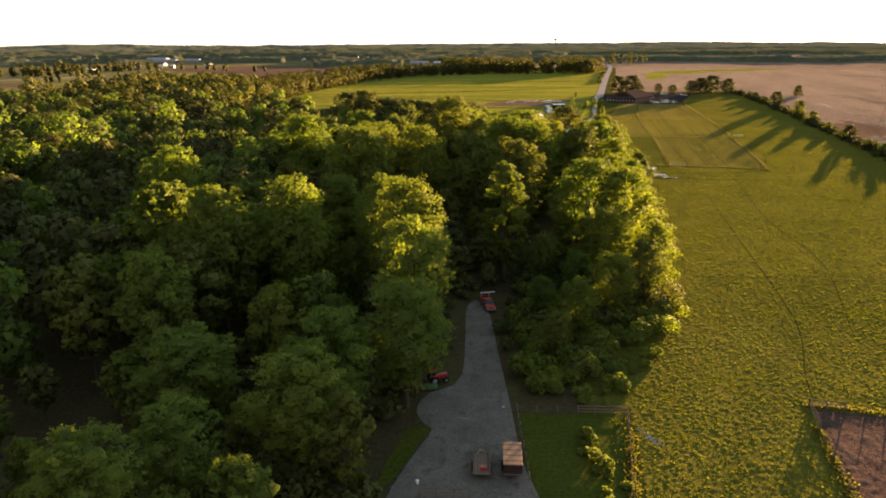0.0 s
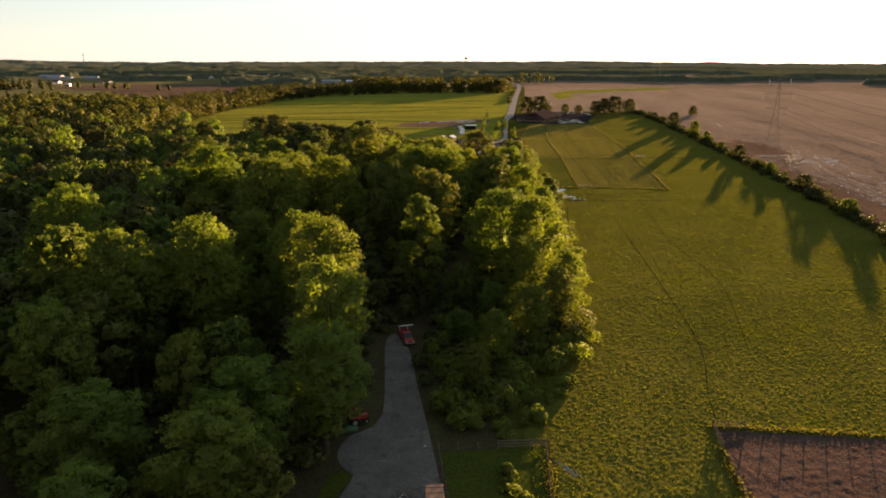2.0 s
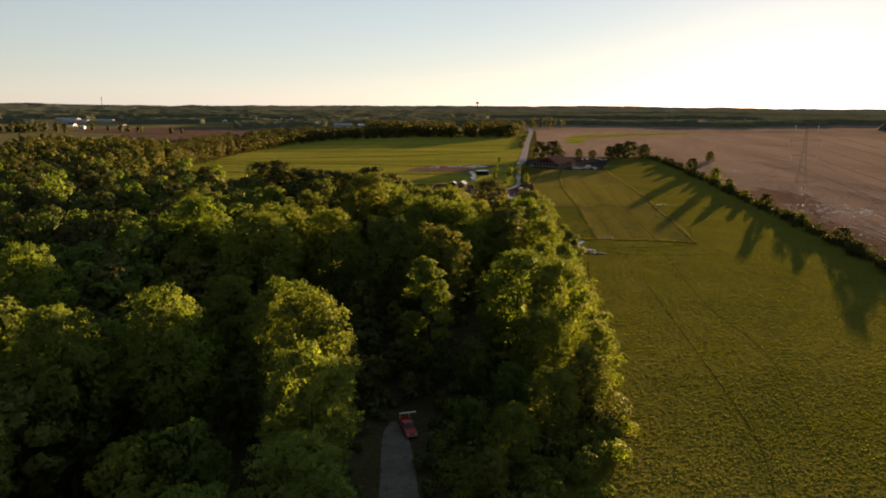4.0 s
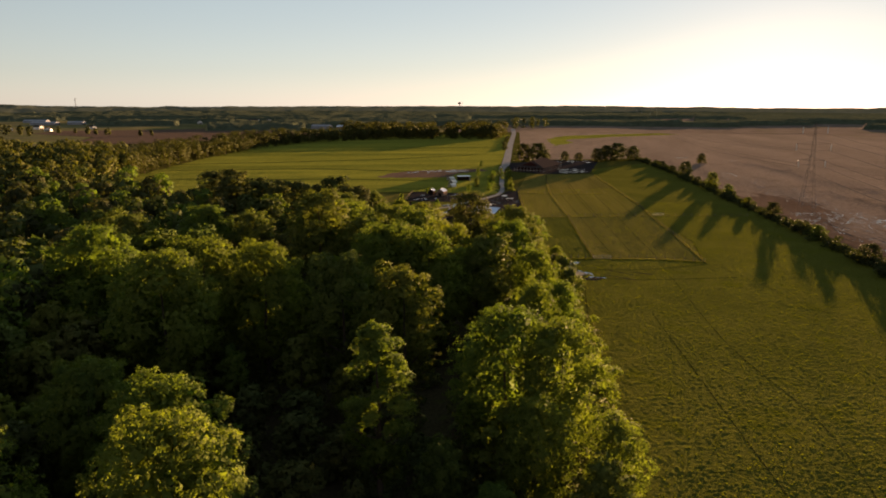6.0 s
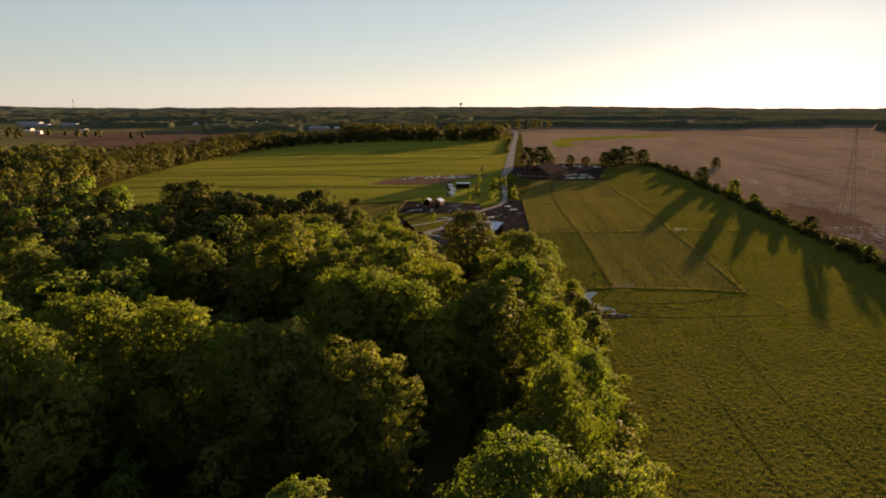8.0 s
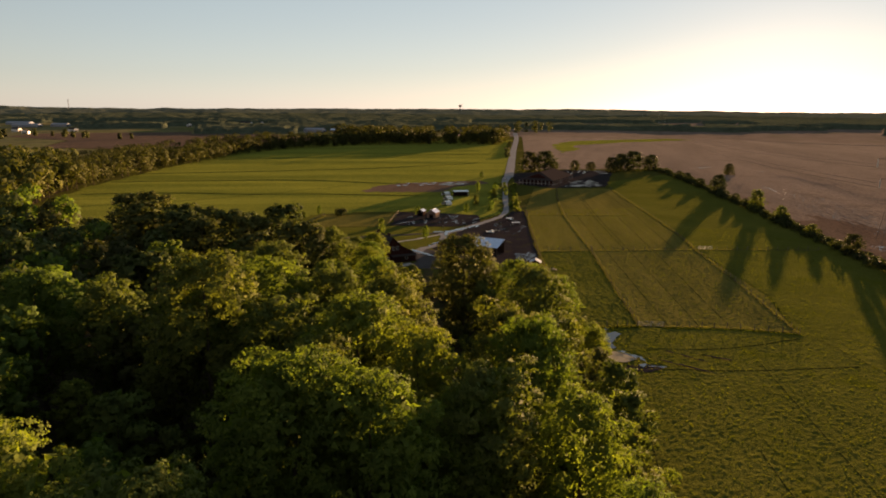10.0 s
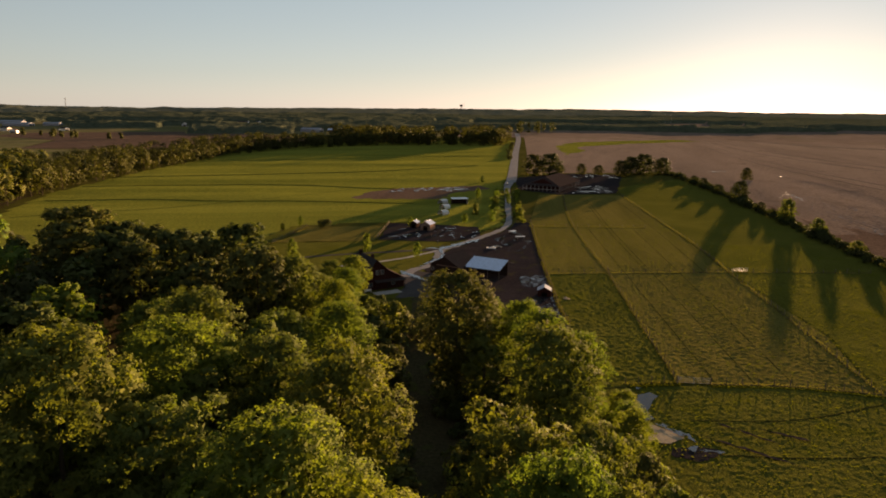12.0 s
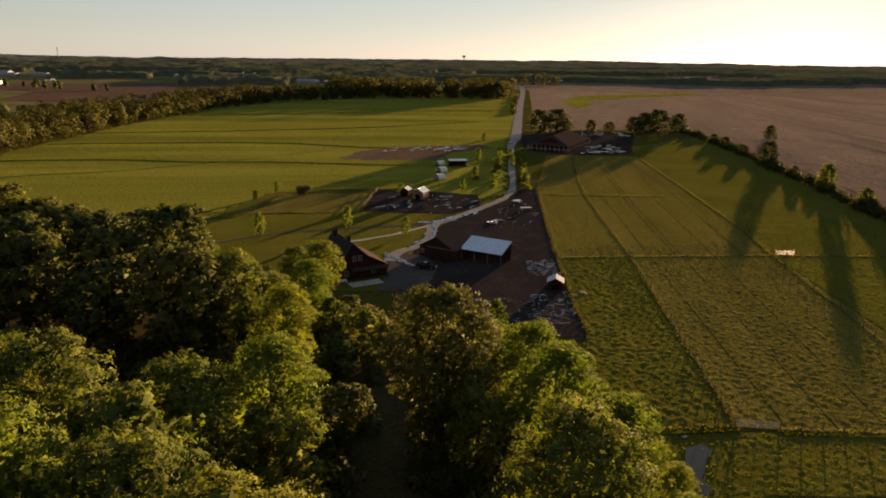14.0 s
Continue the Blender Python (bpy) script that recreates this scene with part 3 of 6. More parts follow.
strip("west_drive", [(66, 409), (52, 407), (35.7, 404.6), (18.4, 401.1), (2.8, 393), (-13, 380)], [3, 2.4, 1.9, 1.7, 1.7, 1.7], 0.11, M_grit, "grey drive running past the lawn")

# ---- the wood ----
FINE = [make_tree("tree", "tall broadleaf tree with bright spring-green leaves", 11, 26, 6.6, 5.8, 36, 17200, 0.24, M_leaf[0], 26),
        make_tree("tree", "broad yellow-green tree with a rounded crown", 12, 25, 7.2, 5.4, 39, 18500, 0.24, M_leaf[1], 26),
        make_tree("tree", "olive-leaved tree with an uneven open crown", 13, 26, 6.4, 6.5, 34, 15900, 0.24, M_leaf[2], 24),
        make_tree("tree", "slender upright tree with fresh green leaves", 14, 26, 4.0, 4.3, 31, 12100, 0.24, M_leaf[1], 21),
        make_tree("tree", "wide spreading tree in young green leaf", 15, 25, 7.8, 5.8, 42, 19100, 0.24, M_leaf[1], 26),
        make_tree("tree", "brownish-olive tree with a rounded crown", 16, 25, 7.0, 5.0, 38, 17800, 0.24, M_leaf[2], 26),
        make_tree("tree", "dark green tree with a dense rounded crown", 17, 25, 7.0, 5.0, 39, 17800, 0.24, M_leaf[4], 26),
        make_tree("tree", "young fresh green tree, leaf colour lifted for light", 18, 26, 6.6, 5.8, 36, 17200, 0.24, M_leaf[5], 26)]
FILL = [make_tree("tree", "green broadleaf tree filling the stand", 51, 25, 6.8, 4.4, 20, 4000, 0.52, M_leaf[0], 18),
        make_tree("tree", "yellow-green broadleaf tree filling the stand", 52, 25, 7.0, 4.1, 20, 4000, 0.52, M_leaf[1], 18),
        make_tree("tree", "olive broadleaf tree filling the stand", 53, 25, 6.6, 4.4, 20, 4000, 0.52, M_leaf[2], 18),
        make_tree("tree", "dark green broadleaf tree filling the stand", 54, 25, 7.0, 3.9, 20, 4000, 0.52, M_leaf[4], 18)]
COARSE = [make_tree("tree", "tall green woodland tree in a closed stand", 21, 25, 6.6, 7, 25, 6118, 0.46, M_leaf[0], 10),
          make_tree("tree", "yellow-green woodland tree in a closed stand", 22, 25, 6.9, 6.5, 25, 6118, 0.46, M_leaf[1], 10),
          make_tree("tree", "brownish-olive woodland tree in a closed stand", 23, 25, 6.4, 7, 24, 5719, 0.46, M_leaf[2], 10),
          make_tree("tree", "dark green woodland tree in a closed stand", 24, 25, 7.0, 6.5, 25, 6118, 0.46, M_leaf[4], 10)]
SMALL = [make_tree("tree", "young open-grown tree in fresh leaf beside the farm", 31, 12, 3.8, 1.4, 18, 2600, 0.34, M_leaf[1], 16, 0.7, 1.2),
         make_tree("tree", "bushy olive hedgerow tree leafy to the ground", 32, 12, 4.6, -0.8, 24, 3400, 0.36, M_leaf[2], 16, 1.05, 1.35),
         make_tree("tree", "bushy dark hedgerow tree leafy to the ground", 33, 12, 4.8, -0.8, 24, 3400, 0.36, M_leaf[3], 16, 1.1, 1.35)]
HEIGHTS = {id(t): h for t, h in zip(FINE + FILL + COARSE + SMALL, (26, 25, 26, 26, 25, 25, 25, 26) + (25,) * 8 + (12,) * 3)}
USED = set()


def plant(kind, x, y, top, turn, wide=1.0, sink=0.0):
    """A copy of a tree that reaches the height top; the first use moves the tree itself."""
    s = top / HEIGHTS[id(kind)]
    m = pose(x, y, sink, 0, 0, turn) @ Matrix.Diagonal((s * wide, s * wide, s, 1))
    if id(kind) not in USED:
        USED.add(id(kind))
        kind.matrix_basis = m
        return kind
    ob = copy_thing(kind, Matrix.Identity(4))
    ob.matrix_basis = m
    return ob


rng = np.random.default_rng(5)
# x, y, height, kind, width
TREES_NEAR_LANE = [(14.7, 138, 26, 3, 1.15), (32.5, 142, 26.3, 1, 1.0), (40, 140, 25, 4, 0.85), (-4.6, 112, 28.5, 1, 0.8), (-3.2, 99, 24.5, 7, 0.9), (-4, 86, 19.5, 7, 0.8),
                   (-15.5, 70, 16.8, 7, 0.95), (-31, 79, 15.6, 7, 1.0), (-24, 113, 28.5, 1, 0.85), (-35, 106, 28.5, 0, 0.9), (-55, 139, 30, 1, 0.9), (-8, 125, 26.5, 1, 0.9),
                   (-20, 136, 24.5, 0, 0.9), (-32, 54.5, 16, 7, 0.85), (-27, 63, 14.5, 7, 0.8), (74, 250, 10, 1, 1.1), (76.5, 258, 8.5, 1, 1.2), (71, 242, 13, 1, 0.9), (-13, 79, 18, 7, 0.8), (-40, 92, 22, 7, 0.9), (24, 107, 12, 1, 1.0), (32, 115, 14, 1, 1.0), (39, 120, 15, 2, 0.95), (44, 129, 16, 1, 0.9), (19.5, 100, 9, 2, 1.1),
                   (27, 122, 12, 0, 1.0), (19, 114, 10, 0, 0.95), (22, 131, 13, 2, 0.9), (34, 130, 19, 4, 0.8)]
TREES_MIDDLE = [(20, 163, 28, 2, 0.9), (40, 192, 27, 2, 0.95), (48, 215, 26.6, 2, 0.95), (55, 216, 25, 2, 0.8), (22, 199, 29, 2, 0.8), (27, 187, 29.5, 1, 0.9), (19.5, 190.5, 30.5, 1, 0.95), (26.5, 210, 30, 1, 0.95), (33.5, 202, 28, 4, 0.8), (50.5, 191, 24, 1, 0.8), (-38, 190, 31, 1, 1.0), (-27, 242, 27.4, 0, 1.0), (-57, 253, 25, 2, 1.0), (-4.5, 180, 29.5, 1, 0.9),
                (-16, 183, 30, 1, 1.0), (-19, 167, 30.5, 1, 0.95), (-20, 136, 24, 0, 0.8), (43.5, 168, 23, 1, 0.8), (10, 172, 29, 2, 0.9), (-41, 226, 28, 2, 1.0), (52, 178, 20, 1, 0.75)]
TREES_FAR_END = [(22, 263, 22.5, 2, 0.95), (31.5, 231, 28, 5, 0.95), (49, 207, 27.5, 1, 0.8), (59.5, 244, 25, 2, 1.0), (51.5, 275, 25.5, 1, 1.0), (-14, 238, 26, 2, 1.0), (4, 226, 33, 2, 0.95),
                 (10.5, 258, 28, 5, 0.9), (30.5, 268, 22, 1, 0.95), (65, 268, 19.5, 1, 1.0), (15, 221, 27, 2, 0.9), (27, 219, 27, 2, 0.8), (38, 192, 25, 4, 0.7), (2, 266, 24, 5, 0.9),
                 (23, 242, 26, 5, 0.9), (11.5, 243, 28, 4, 1.0), (67, 253, 20.5, 1, 0.8), (65, 280, 18, 1, 0.95), (58, 282, 18, 2, 0.9)]
TREES_FARM_EDGE = [(-36, 349, 27, 3, 1.0), (-18, 338, 24, 2, 0.95), (5.5, 326, 26, 2, 0.95), (-2, 318, 24, 2, 1.0), (20, 305, 22, 2, 0.9), (27, 343, 12, 2, 1.1), (33, 340, 13.8, 1, 1.15),
                   (12, 322, 15, 1, 1.1), (31, 327, 13.5, 1, 1.2), (14, 338, 13, 2, 1.2), (0, 339, 14, 2, 1.1), (29, 298, 18, 1, 0.95),
                   (-28, 343, 24, 3, 1.1), (-10, 331, 24, 3, 1.1), (10, 311, 22, 2, 1.0), (-46, 357, 26, 3, 1.1), (-8, 347, 20, 3, 1.1), (13.5, 299, 25.5, 2, 1.0), (-22, 325, 25, 3, 1.1), (-35, 333, 26, 3, 1.1), (25, 312, 16, 2, 1.2), (-15, 316, 24, 3, 1.0), (0, 306, 21, 3, 1.0)]
placed = []
for x, y, top, kind, wide in TREES_NEAR_LANE + TREES_MIDDLE + TREES_FAR_END:
    if top < 20 and x < -3 and y < 110:
        wide *= 1.5
    if y > 225 and x > -10:
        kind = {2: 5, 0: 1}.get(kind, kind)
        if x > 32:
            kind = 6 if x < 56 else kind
    plant(FINE[kind], x, y, top, rng.uniform(0, 360), wide)
    placed.append((x, y))
for x, y, top, kind, wide in TREES_FARM_EDGE:
    # the dark kind here puts the crowns' shaded near sides into leaf colour
    plant(COARSE[3] if (kind == 3 or x < 18 and top > 13) else FINE[(5, 1, 5)[kind]], x, y, top, rng.uniform(0, 360), wide)
    placed.append((x, y))
# the rest of the stand
gx, gy = np.meshgrid(np.arange(-430, 100, 9.2), np.arange(36, 700, 9.2))
gx = (gx + rng.uniform(-3.2, 3.2, gx.shape)).ravel()
gy = (gy + rng.uniform(-3.2, 3.2, gy.shape)).ravel()
keep = within(gx, gy, WOOD) & (from_line(gx, gy, LANE[3:]) > 5.0) & (from_line(gx, gy, LANE[:4]) > 7.5)
gx, gy = gx[keep], gy[keep]
far_wood, singles = [], 0
for x, y in zip(gx, gy):
    if min((x - a) ** 2 + (y - b) ** 2 for a, b in placed) < 6.2 ** 2 or x > 71 and y > 238 or x > 13 and y < 112:
        continue
    top = 20.5 + 8.0 * noise.noise((x * 0.03, y * 0.03, 0)) + rng.uniform(-5, 3.5)
    if 0.2 * y - x < 62:
        top -= 3.0
    edge = 64 + 0.214 * (y - 257) if y > 167 else 56
    if x > edge - 14 and y > 85:
        top *= 0.78
    if y > 300 and x > -20:
        top *= 0.75
    if y < 90:
        top *= 0.72
        if x < -18:
            top = min(top, rng.uniform(7, 11))
    off = 0.2 * y - x
    # deeply shaded hollows: low trees, with the shade put into dark leaf colour
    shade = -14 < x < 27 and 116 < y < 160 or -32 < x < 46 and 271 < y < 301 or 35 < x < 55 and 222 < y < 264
    if shade:
        if rng.random() < 0.2:
            continue
        top = rng.uniform(6.5, 10.5)
    if y > 272 and x > 26 or y > 300 and x > 8:
        top = rng.uniform(8, 12)
    if not shade and off < 46 and y < 300 and x < edge - 6 and rng.random() < (0.55 if x < 24 and y < 215 else 0.18):      # low trees in the shade of the tall ones
        top = min(top, rng.uniform(9, 15))
    if y < 345 and off < 78 and singles < 225:
        singles += 1
        pick = (0, 1, 1, 2, 2)[rng.integers(5)] if off > 30 else rng.integers(3)
        if off < 46 and y < 300 and not shade:
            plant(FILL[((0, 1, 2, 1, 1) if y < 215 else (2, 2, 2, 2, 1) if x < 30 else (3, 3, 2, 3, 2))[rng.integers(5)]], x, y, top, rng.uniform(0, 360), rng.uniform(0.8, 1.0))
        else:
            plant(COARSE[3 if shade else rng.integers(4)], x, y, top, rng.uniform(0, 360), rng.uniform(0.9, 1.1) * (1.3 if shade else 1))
    else:
        far_wood.append((x, y, top))
    placed.append((x, y))


def tree_mass(name, spots, leaves, size, mats, label, seed, lobes=7, wide=0.26, foot=0.16):
    """Many far trees as one thing: leaves on lobes, and a stem each."""
    rng = np.random.default_rng(seed)
    vs, fs, qs, stems, n = [], [], [], [], 0
    for x, y, top in spots:
        r = top * wide * rng.uniform(0.85, 1.15)
        big = [(x + q * math.cos(a), y + q * math.sin(a), z, k) for q, a, z, k in
               ((r * rng.uniform(0.3, 0.75), rng.uniform(0, 6.3), top * rng.uniform(foot, 0.82), r * rng.uniform(0.45, 0.65)) for _ in range(lobes))]
        big.append((x, y, top - r * 0.6, r * 0.6))
        v, f, q = leaf_arrays(rng, big, leaves, size, middle=(x, y, top * 0.5))
        vs.append(v)
        qs.append(q)
        fs.append(f + n)
        n += len(v)
        stems.append(((x, y, 0), top * 0.012 + 0.05, top * 0.6))
    base = np.array([(math.cos(a), math.sin(a)) for a in np.linspace(0, 2 * math.pi, 5)[:-1]])
    top_ob = thing(name, pose(0, 0, 0), label, "woodland", kind="stuff")
    crowns = new("crown", mesh_np("crown", np.concatenate(vs), np.concatenate(fs), mats, np.concatenate(qs)))
    crowns.parent = top_ob
    sv, sf = [], []
    for (x, y, z), r, h in stems:
        k = len(sv)
        sv += [(x + r * a, y + r * b, 0) for a, b in base] + [(x + r * 0.4 * a, y + r * 0.4 * b, h) for a, b in base]
        sf += [(k + i, k + (i + 1) % 4, k + 4 + (i + 1) % 4, k + 4 + i) for i in range(4)]
    t = new("trunk", mesh_np("trunk", sv, sf, M_bark))
    t.parent = top_ob
    return top_ob


near_mass = [t for t in far_wood if t[1] < 430]
tree_mass("dense_wood", near_mass[0::3], 620, 1.2, M_leaf[4], "dense green broadleaf wood in evening light", 31)
tree_mass("dense_wood", near_mass[1::3], 620, 1.2, M_leaf[0], "dense yellow-green broadleaf wood in evening light", 32)
tree_mass("dense_wood", near_mass[2::3], 620, 1.2, M_leaf[3], "dense olive broadleaf wood in evening light", 33)
tree_mass("dense_wood", [t for t in far_wood if t[1] >= 430], 240, 1.9, M_leaf[4], "far part of the broadleaf wood", 34)


def belt(points, depth, spacing, low, high, seed):
    """Spots for a belt of trees to the left of a line."""
    rng = np.random.default_rng(seed)
    out = []
    for p, q in zip(smooth_line(points, spacing)[:-1], smooth_line(points, spacing)[1:]):
        d = (q - p) / np.linalg.norm(q - p)
        side = np.array((-d[1], d[0]))
        for k in np.arange(0, depth, spacing):
            s = p + side * (k + rng.uniform(-0.4, 0.4) * spacing) + d * rng.uniform(-0.5, 0.5) * spacing
            out.append((s[0], s[1], rng.uniform(low, high)))
    return out


tree_mass("tree_belt", belt([(-151, 575), (-143, 690), (-120, 820), (-90, 938), (-45, 1022), (10, 1070), (54, 1098)], 46, 11.5, 14, 23, 41), 560, 0.95, M_leaf[3], "belt of trees along the edge of the hay field", 42, 9, 0.34, 0.05)
tree_mass("tree_belt", belt([(44, 1100), (150, 1116), (222, 1104), (254, 1096)], 230, 15, 16, 27, 43), 230, 1.9, M_leaf[3], "dark wood beyond the hay field", 44, 9, 0.36, 0.05)

far_clumps = [(386, 1560, 22), (400, 1590, 26), (420, 1610, 24), (440, 1600, 27), (458, 1622, 23), (474, 1610, 25), (410, 1640, 26), (452, 1655, 24), (430, 1570, 20), (243, 1128, 24), (249, 1142, 25), (236, 1131, 25), (258, 1165, 24), (266, 1190, 22), (-30, 1190, 14), (10, 1215, 15), (-60, 1140, 13), (-543, 958, 8), (-532, 952, 7), (-520, 950, 8), (-512, 985, 15), (-505, 1030, 7), (-490, 1062, 9), (-470, 1085, 8)]
for cx, cy, n, spread, low, high in ((-650, 1120, 16, 32, 10, 17), (-590, 1160, 6, 18, 9, 15), (-690, 1230, 12, 40, 11, 18), (-620, 1330, 14, 36, 9, 15), (-740, 1380, 16, 60, 12, 18), (-560, 1400, 10, 40, 8, 14),
                                     (-420, 1330, 4, 20, 8, 13), (-330, 1290, 3, 16, 7, 12), (-700, 1480, 12, 60, 10, 16)):
    far_clumps += [(cx + rng.normal(0, spread), cy + rng.normal(0, spread * 0.6), rng.uniform(low, high)) for _ in range(n)]
tree_mass("far_trees", far_clumps, 170, 2.2, M_leaf[3], "scattered trees among far fields and houses", 45, 13, 0.3, 0.0)

# ---- undergrowth and hedgerow ----


def bush_mass(name, spots, leaves, size, mat, label, seed, kind="stuff"):
    rng = np.random.default_rng(seed)
    lobes = []
    for x, y, r in spots:
        for _ in range(4):
            k = r * rng.uniform(0.4, 0.7)
            lobes.append((x + rng.normal(0, r * 0.4), y + rng.normal(0, r * 0.4), k * rng.uniform(0.5, 1.5), k))
    v, f, q = leaf_arrays(rng, lobes, leaves * len(spots), size)
    v[:, 2] = np.maximum(v[:, 2], 0.02)
    ob = new(name, mesh_np(name, v, f, mat, q))
    return tagged(ob, label, "shrubs", kind=kind)


EDGE = [(18, 92), (24, 101), (31, 111), (43, 116), (47, 128), (50, 145), (58, 168), (65, 200), (73, 235), (78, 254)]
spots = [(p[0] + rng.normal(0, 1.3), p[1] + rng.normal(0, 1.3), rng.uniform(1.4, 3.2)) for p in smooth_line(EDGE, 2.6)]
spots += [(p[0] - 6 + rng.normal(0, 1.5), p[1] + 3 + rng.normal(0, 1.3), rng.uniform(1.8, 3.2)) for p in smooth_line(EDGE[1:], 3.2)]
bush_mass("undergrowth", spots, 520, 0.34, M_leaf[1], "sunlit undergrowth along the edge of the wood", 51)
SUNNY = [(44, 118), (50, 145), (57, 168), (64, 200), (71, 235), (76, 256), (77, 276), (75, 296), (69, 309), (56, 315), (42, 322), (30, 338)]
wall_spots = [(p[0] - 3 + rng.normal(0, 1.6), p[1] - 1 + rng.normal(0, 1.6), rng.uniform(2.6, 4.6)) for p in smooth_line(SUNNY, 3.4)]
wall_spots += [(p[0] - 10 + rng.normal(0, 2.0), p[1] - 4 + rng.normal(0, 2.0), rng.uniform(3.0, 5.0)) for p in smooth_line(SUNNY, 4.2)]
bush_mass("undergrowth", wall_spots, 420, 0.5, M_leaf[4], "tall shrubs closing the edge of the wood", 59)
corner = smooth_line([(15, 87.5), (21, 88.5), (26, 91), (31, 96), (37, 103)], 1.5)
bush_mass("undergrowth", [(p[0] + rng.normal(0, 1.0), p[1] + rng.normal(0, 1.2), rng.uniform(0.9, 2.3)) for p in corner], 420, 0.26, M_leaf[1], "leafy shrubs at the corner of the wood", 60)
inner = [(rng.uniform(13.5, 44), rng.uniform(92, 128)) for _ in range(70)]
bush_mass("undergrowth", [(x, y, rng.uniform(1.8, 3.2)) for x, y in inner if (x - 13) * 0.95 < (y - 86) and (x > 16 or y < 118)], 420, 0.42, M_leaf[0], "dense shaded undergrowth beside the lane", 55)
# unseen shrubs added under the crowns to keep low sun off the lane
bush_mass("undergrowth", [(rng.uniform(16, 46), rng.uniform(128, 152), rng.uniform(2.2, 3.6)) for _ in range(46)], 380, 0.45, M_leaf[4], "dense dark undergrowth added beyond the lane's end to stop low sun", 57)
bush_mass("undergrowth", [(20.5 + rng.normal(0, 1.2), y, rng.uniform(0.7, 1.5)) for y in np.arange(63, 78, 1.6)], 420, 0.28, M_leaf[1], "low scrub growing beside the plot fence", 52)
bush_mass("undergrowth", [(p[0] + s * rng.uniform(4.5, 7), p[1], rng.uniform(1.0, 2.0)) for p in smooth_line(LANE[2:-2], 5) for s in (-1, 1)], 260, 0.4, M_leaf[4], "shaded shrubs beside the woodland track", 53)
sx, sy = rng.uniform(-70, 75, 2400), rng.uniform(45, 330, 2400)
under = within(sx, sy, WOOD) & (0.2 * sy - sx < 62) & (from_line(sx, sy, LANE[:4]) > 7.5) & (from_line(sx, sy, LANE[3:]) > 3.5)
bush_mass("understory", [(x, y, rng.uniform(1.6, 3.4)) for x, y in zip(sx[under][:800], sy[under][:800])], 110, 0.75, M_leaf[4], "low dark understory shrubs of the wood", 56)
bush_mass("roadside_scrub", [(p[0] - 8 + rng.normal(0, 1.2), p[1], rng.uniform(1.2, 2.6)) for p in smooth_line([(206, 850), (232, 960), (290, 1180)], 5)], 110, 0.7, M_leaf[3], "dark scrub in the ditch beside the country road", 58)
hl = smooth_line(HEDGE, 2.2)
bush_mass("hedgerow", [(p[0] + rng.normal(0, 1.5), p[1], rng.uniform(1.5, 2.9) * (1.3 if noise.noise((p[1] * 0.04, 0, 3)) > 0.1 else 0.85)) for p in hl for _ in (0, 1)], 130, 0.55, M_leaf[3], "scrubby hedgerow between pasture and ploughed field", 54)
for x, y, top, wide in ((260, 526, 12.9, 0.82), (240, 453, 12.0, 0.82), (231, 418, 8.5, 0.95), (212, 348, 8.4, 1.0), (199, 298, 6.2, 1.2), (187, 257, 7.5, 1.2), (160, 175, 7, 1.3), (173, 212, 6.5, 1.3),
                        (268, 562, 6.5, 1.1), (276, 596, 7, 1.1), (283, 622, 6, 1.2), (338, 645, 9.5, 1.0), (249, 488, 5.5, 1.2), (222, 385, 5.5, 1.3)):
    plant(SMALL[1 + rng.integers(2)], x, y, top, rng.uniform(0, 360), wide * 1.1)
for x, y, top, wide in ((180, 690, 17, 1.1), (193, 688, 18, 1.2), (249, 676, 13, 1.1), (262, 688, 15, 1.1), (276, 694, 17, 1.2), (290, 690, 14, 1.1), (235, 690, 8, 1.2), (222, 694, 9, 1.1), (205, 700, 8, 1.2)):
    plant(SMALL[2], x, y, top, rng.uniform(0, 360), wide * 1.1)
# young trees of the farm
for x, y, top, wide in ((12.1, 396, 8, 0.7), (38.4, 401, 8.5, 0.55), (56.2, 395, 6, 0.75), (59.3, 457.5, 5, 0.9), (85, 462, 5.5, 0.8), (95.6, 492, 6, 0.8), (106, 541, 8, 0.6), (112, 520, 6, 0.8),
                        (120, 523, 7, 0.6), (112, 478, 4, 1.0), (117, 484, 4.5, 1.0), (124, 545, 7, 0.7), (10.3, 464, 5, 0.8), (3.3, 454, 3.6, 1.0), (128, 640, 5, 0.9)):
    plant(SMALL[rng.integers(2)], x, y, top, rng.uniform(0, 360), wide * 1.0)

for line, seed in (([(99, 470), (104, 490), (111, 520), (121, 560), (130, 596)], 63), ([(113, 466), (116.5, 484), (124, 518), (134, 560), (143, 594)], 64)):
    bush_mass("roadside_hedge", [(p[0] + rng.normal(0, 0.7), p[1], rng.uniform(0.8, 2.0) * (1.35 if noise.noise((p[1] * 0.07, seed, 3)) > 0.15 else 0.8)) for p in smooth_line(line, 2.4)], 190, 0.32, M_leaf[1], "loose leafy hedge beside the farm drive", seed)
bush_mass("garden_bush", [(21.6, 460.5, 4.2)], 3400, 0.26, M_leaf[3], "dark rounded bush at the end of the mown plot", 65, kind="")

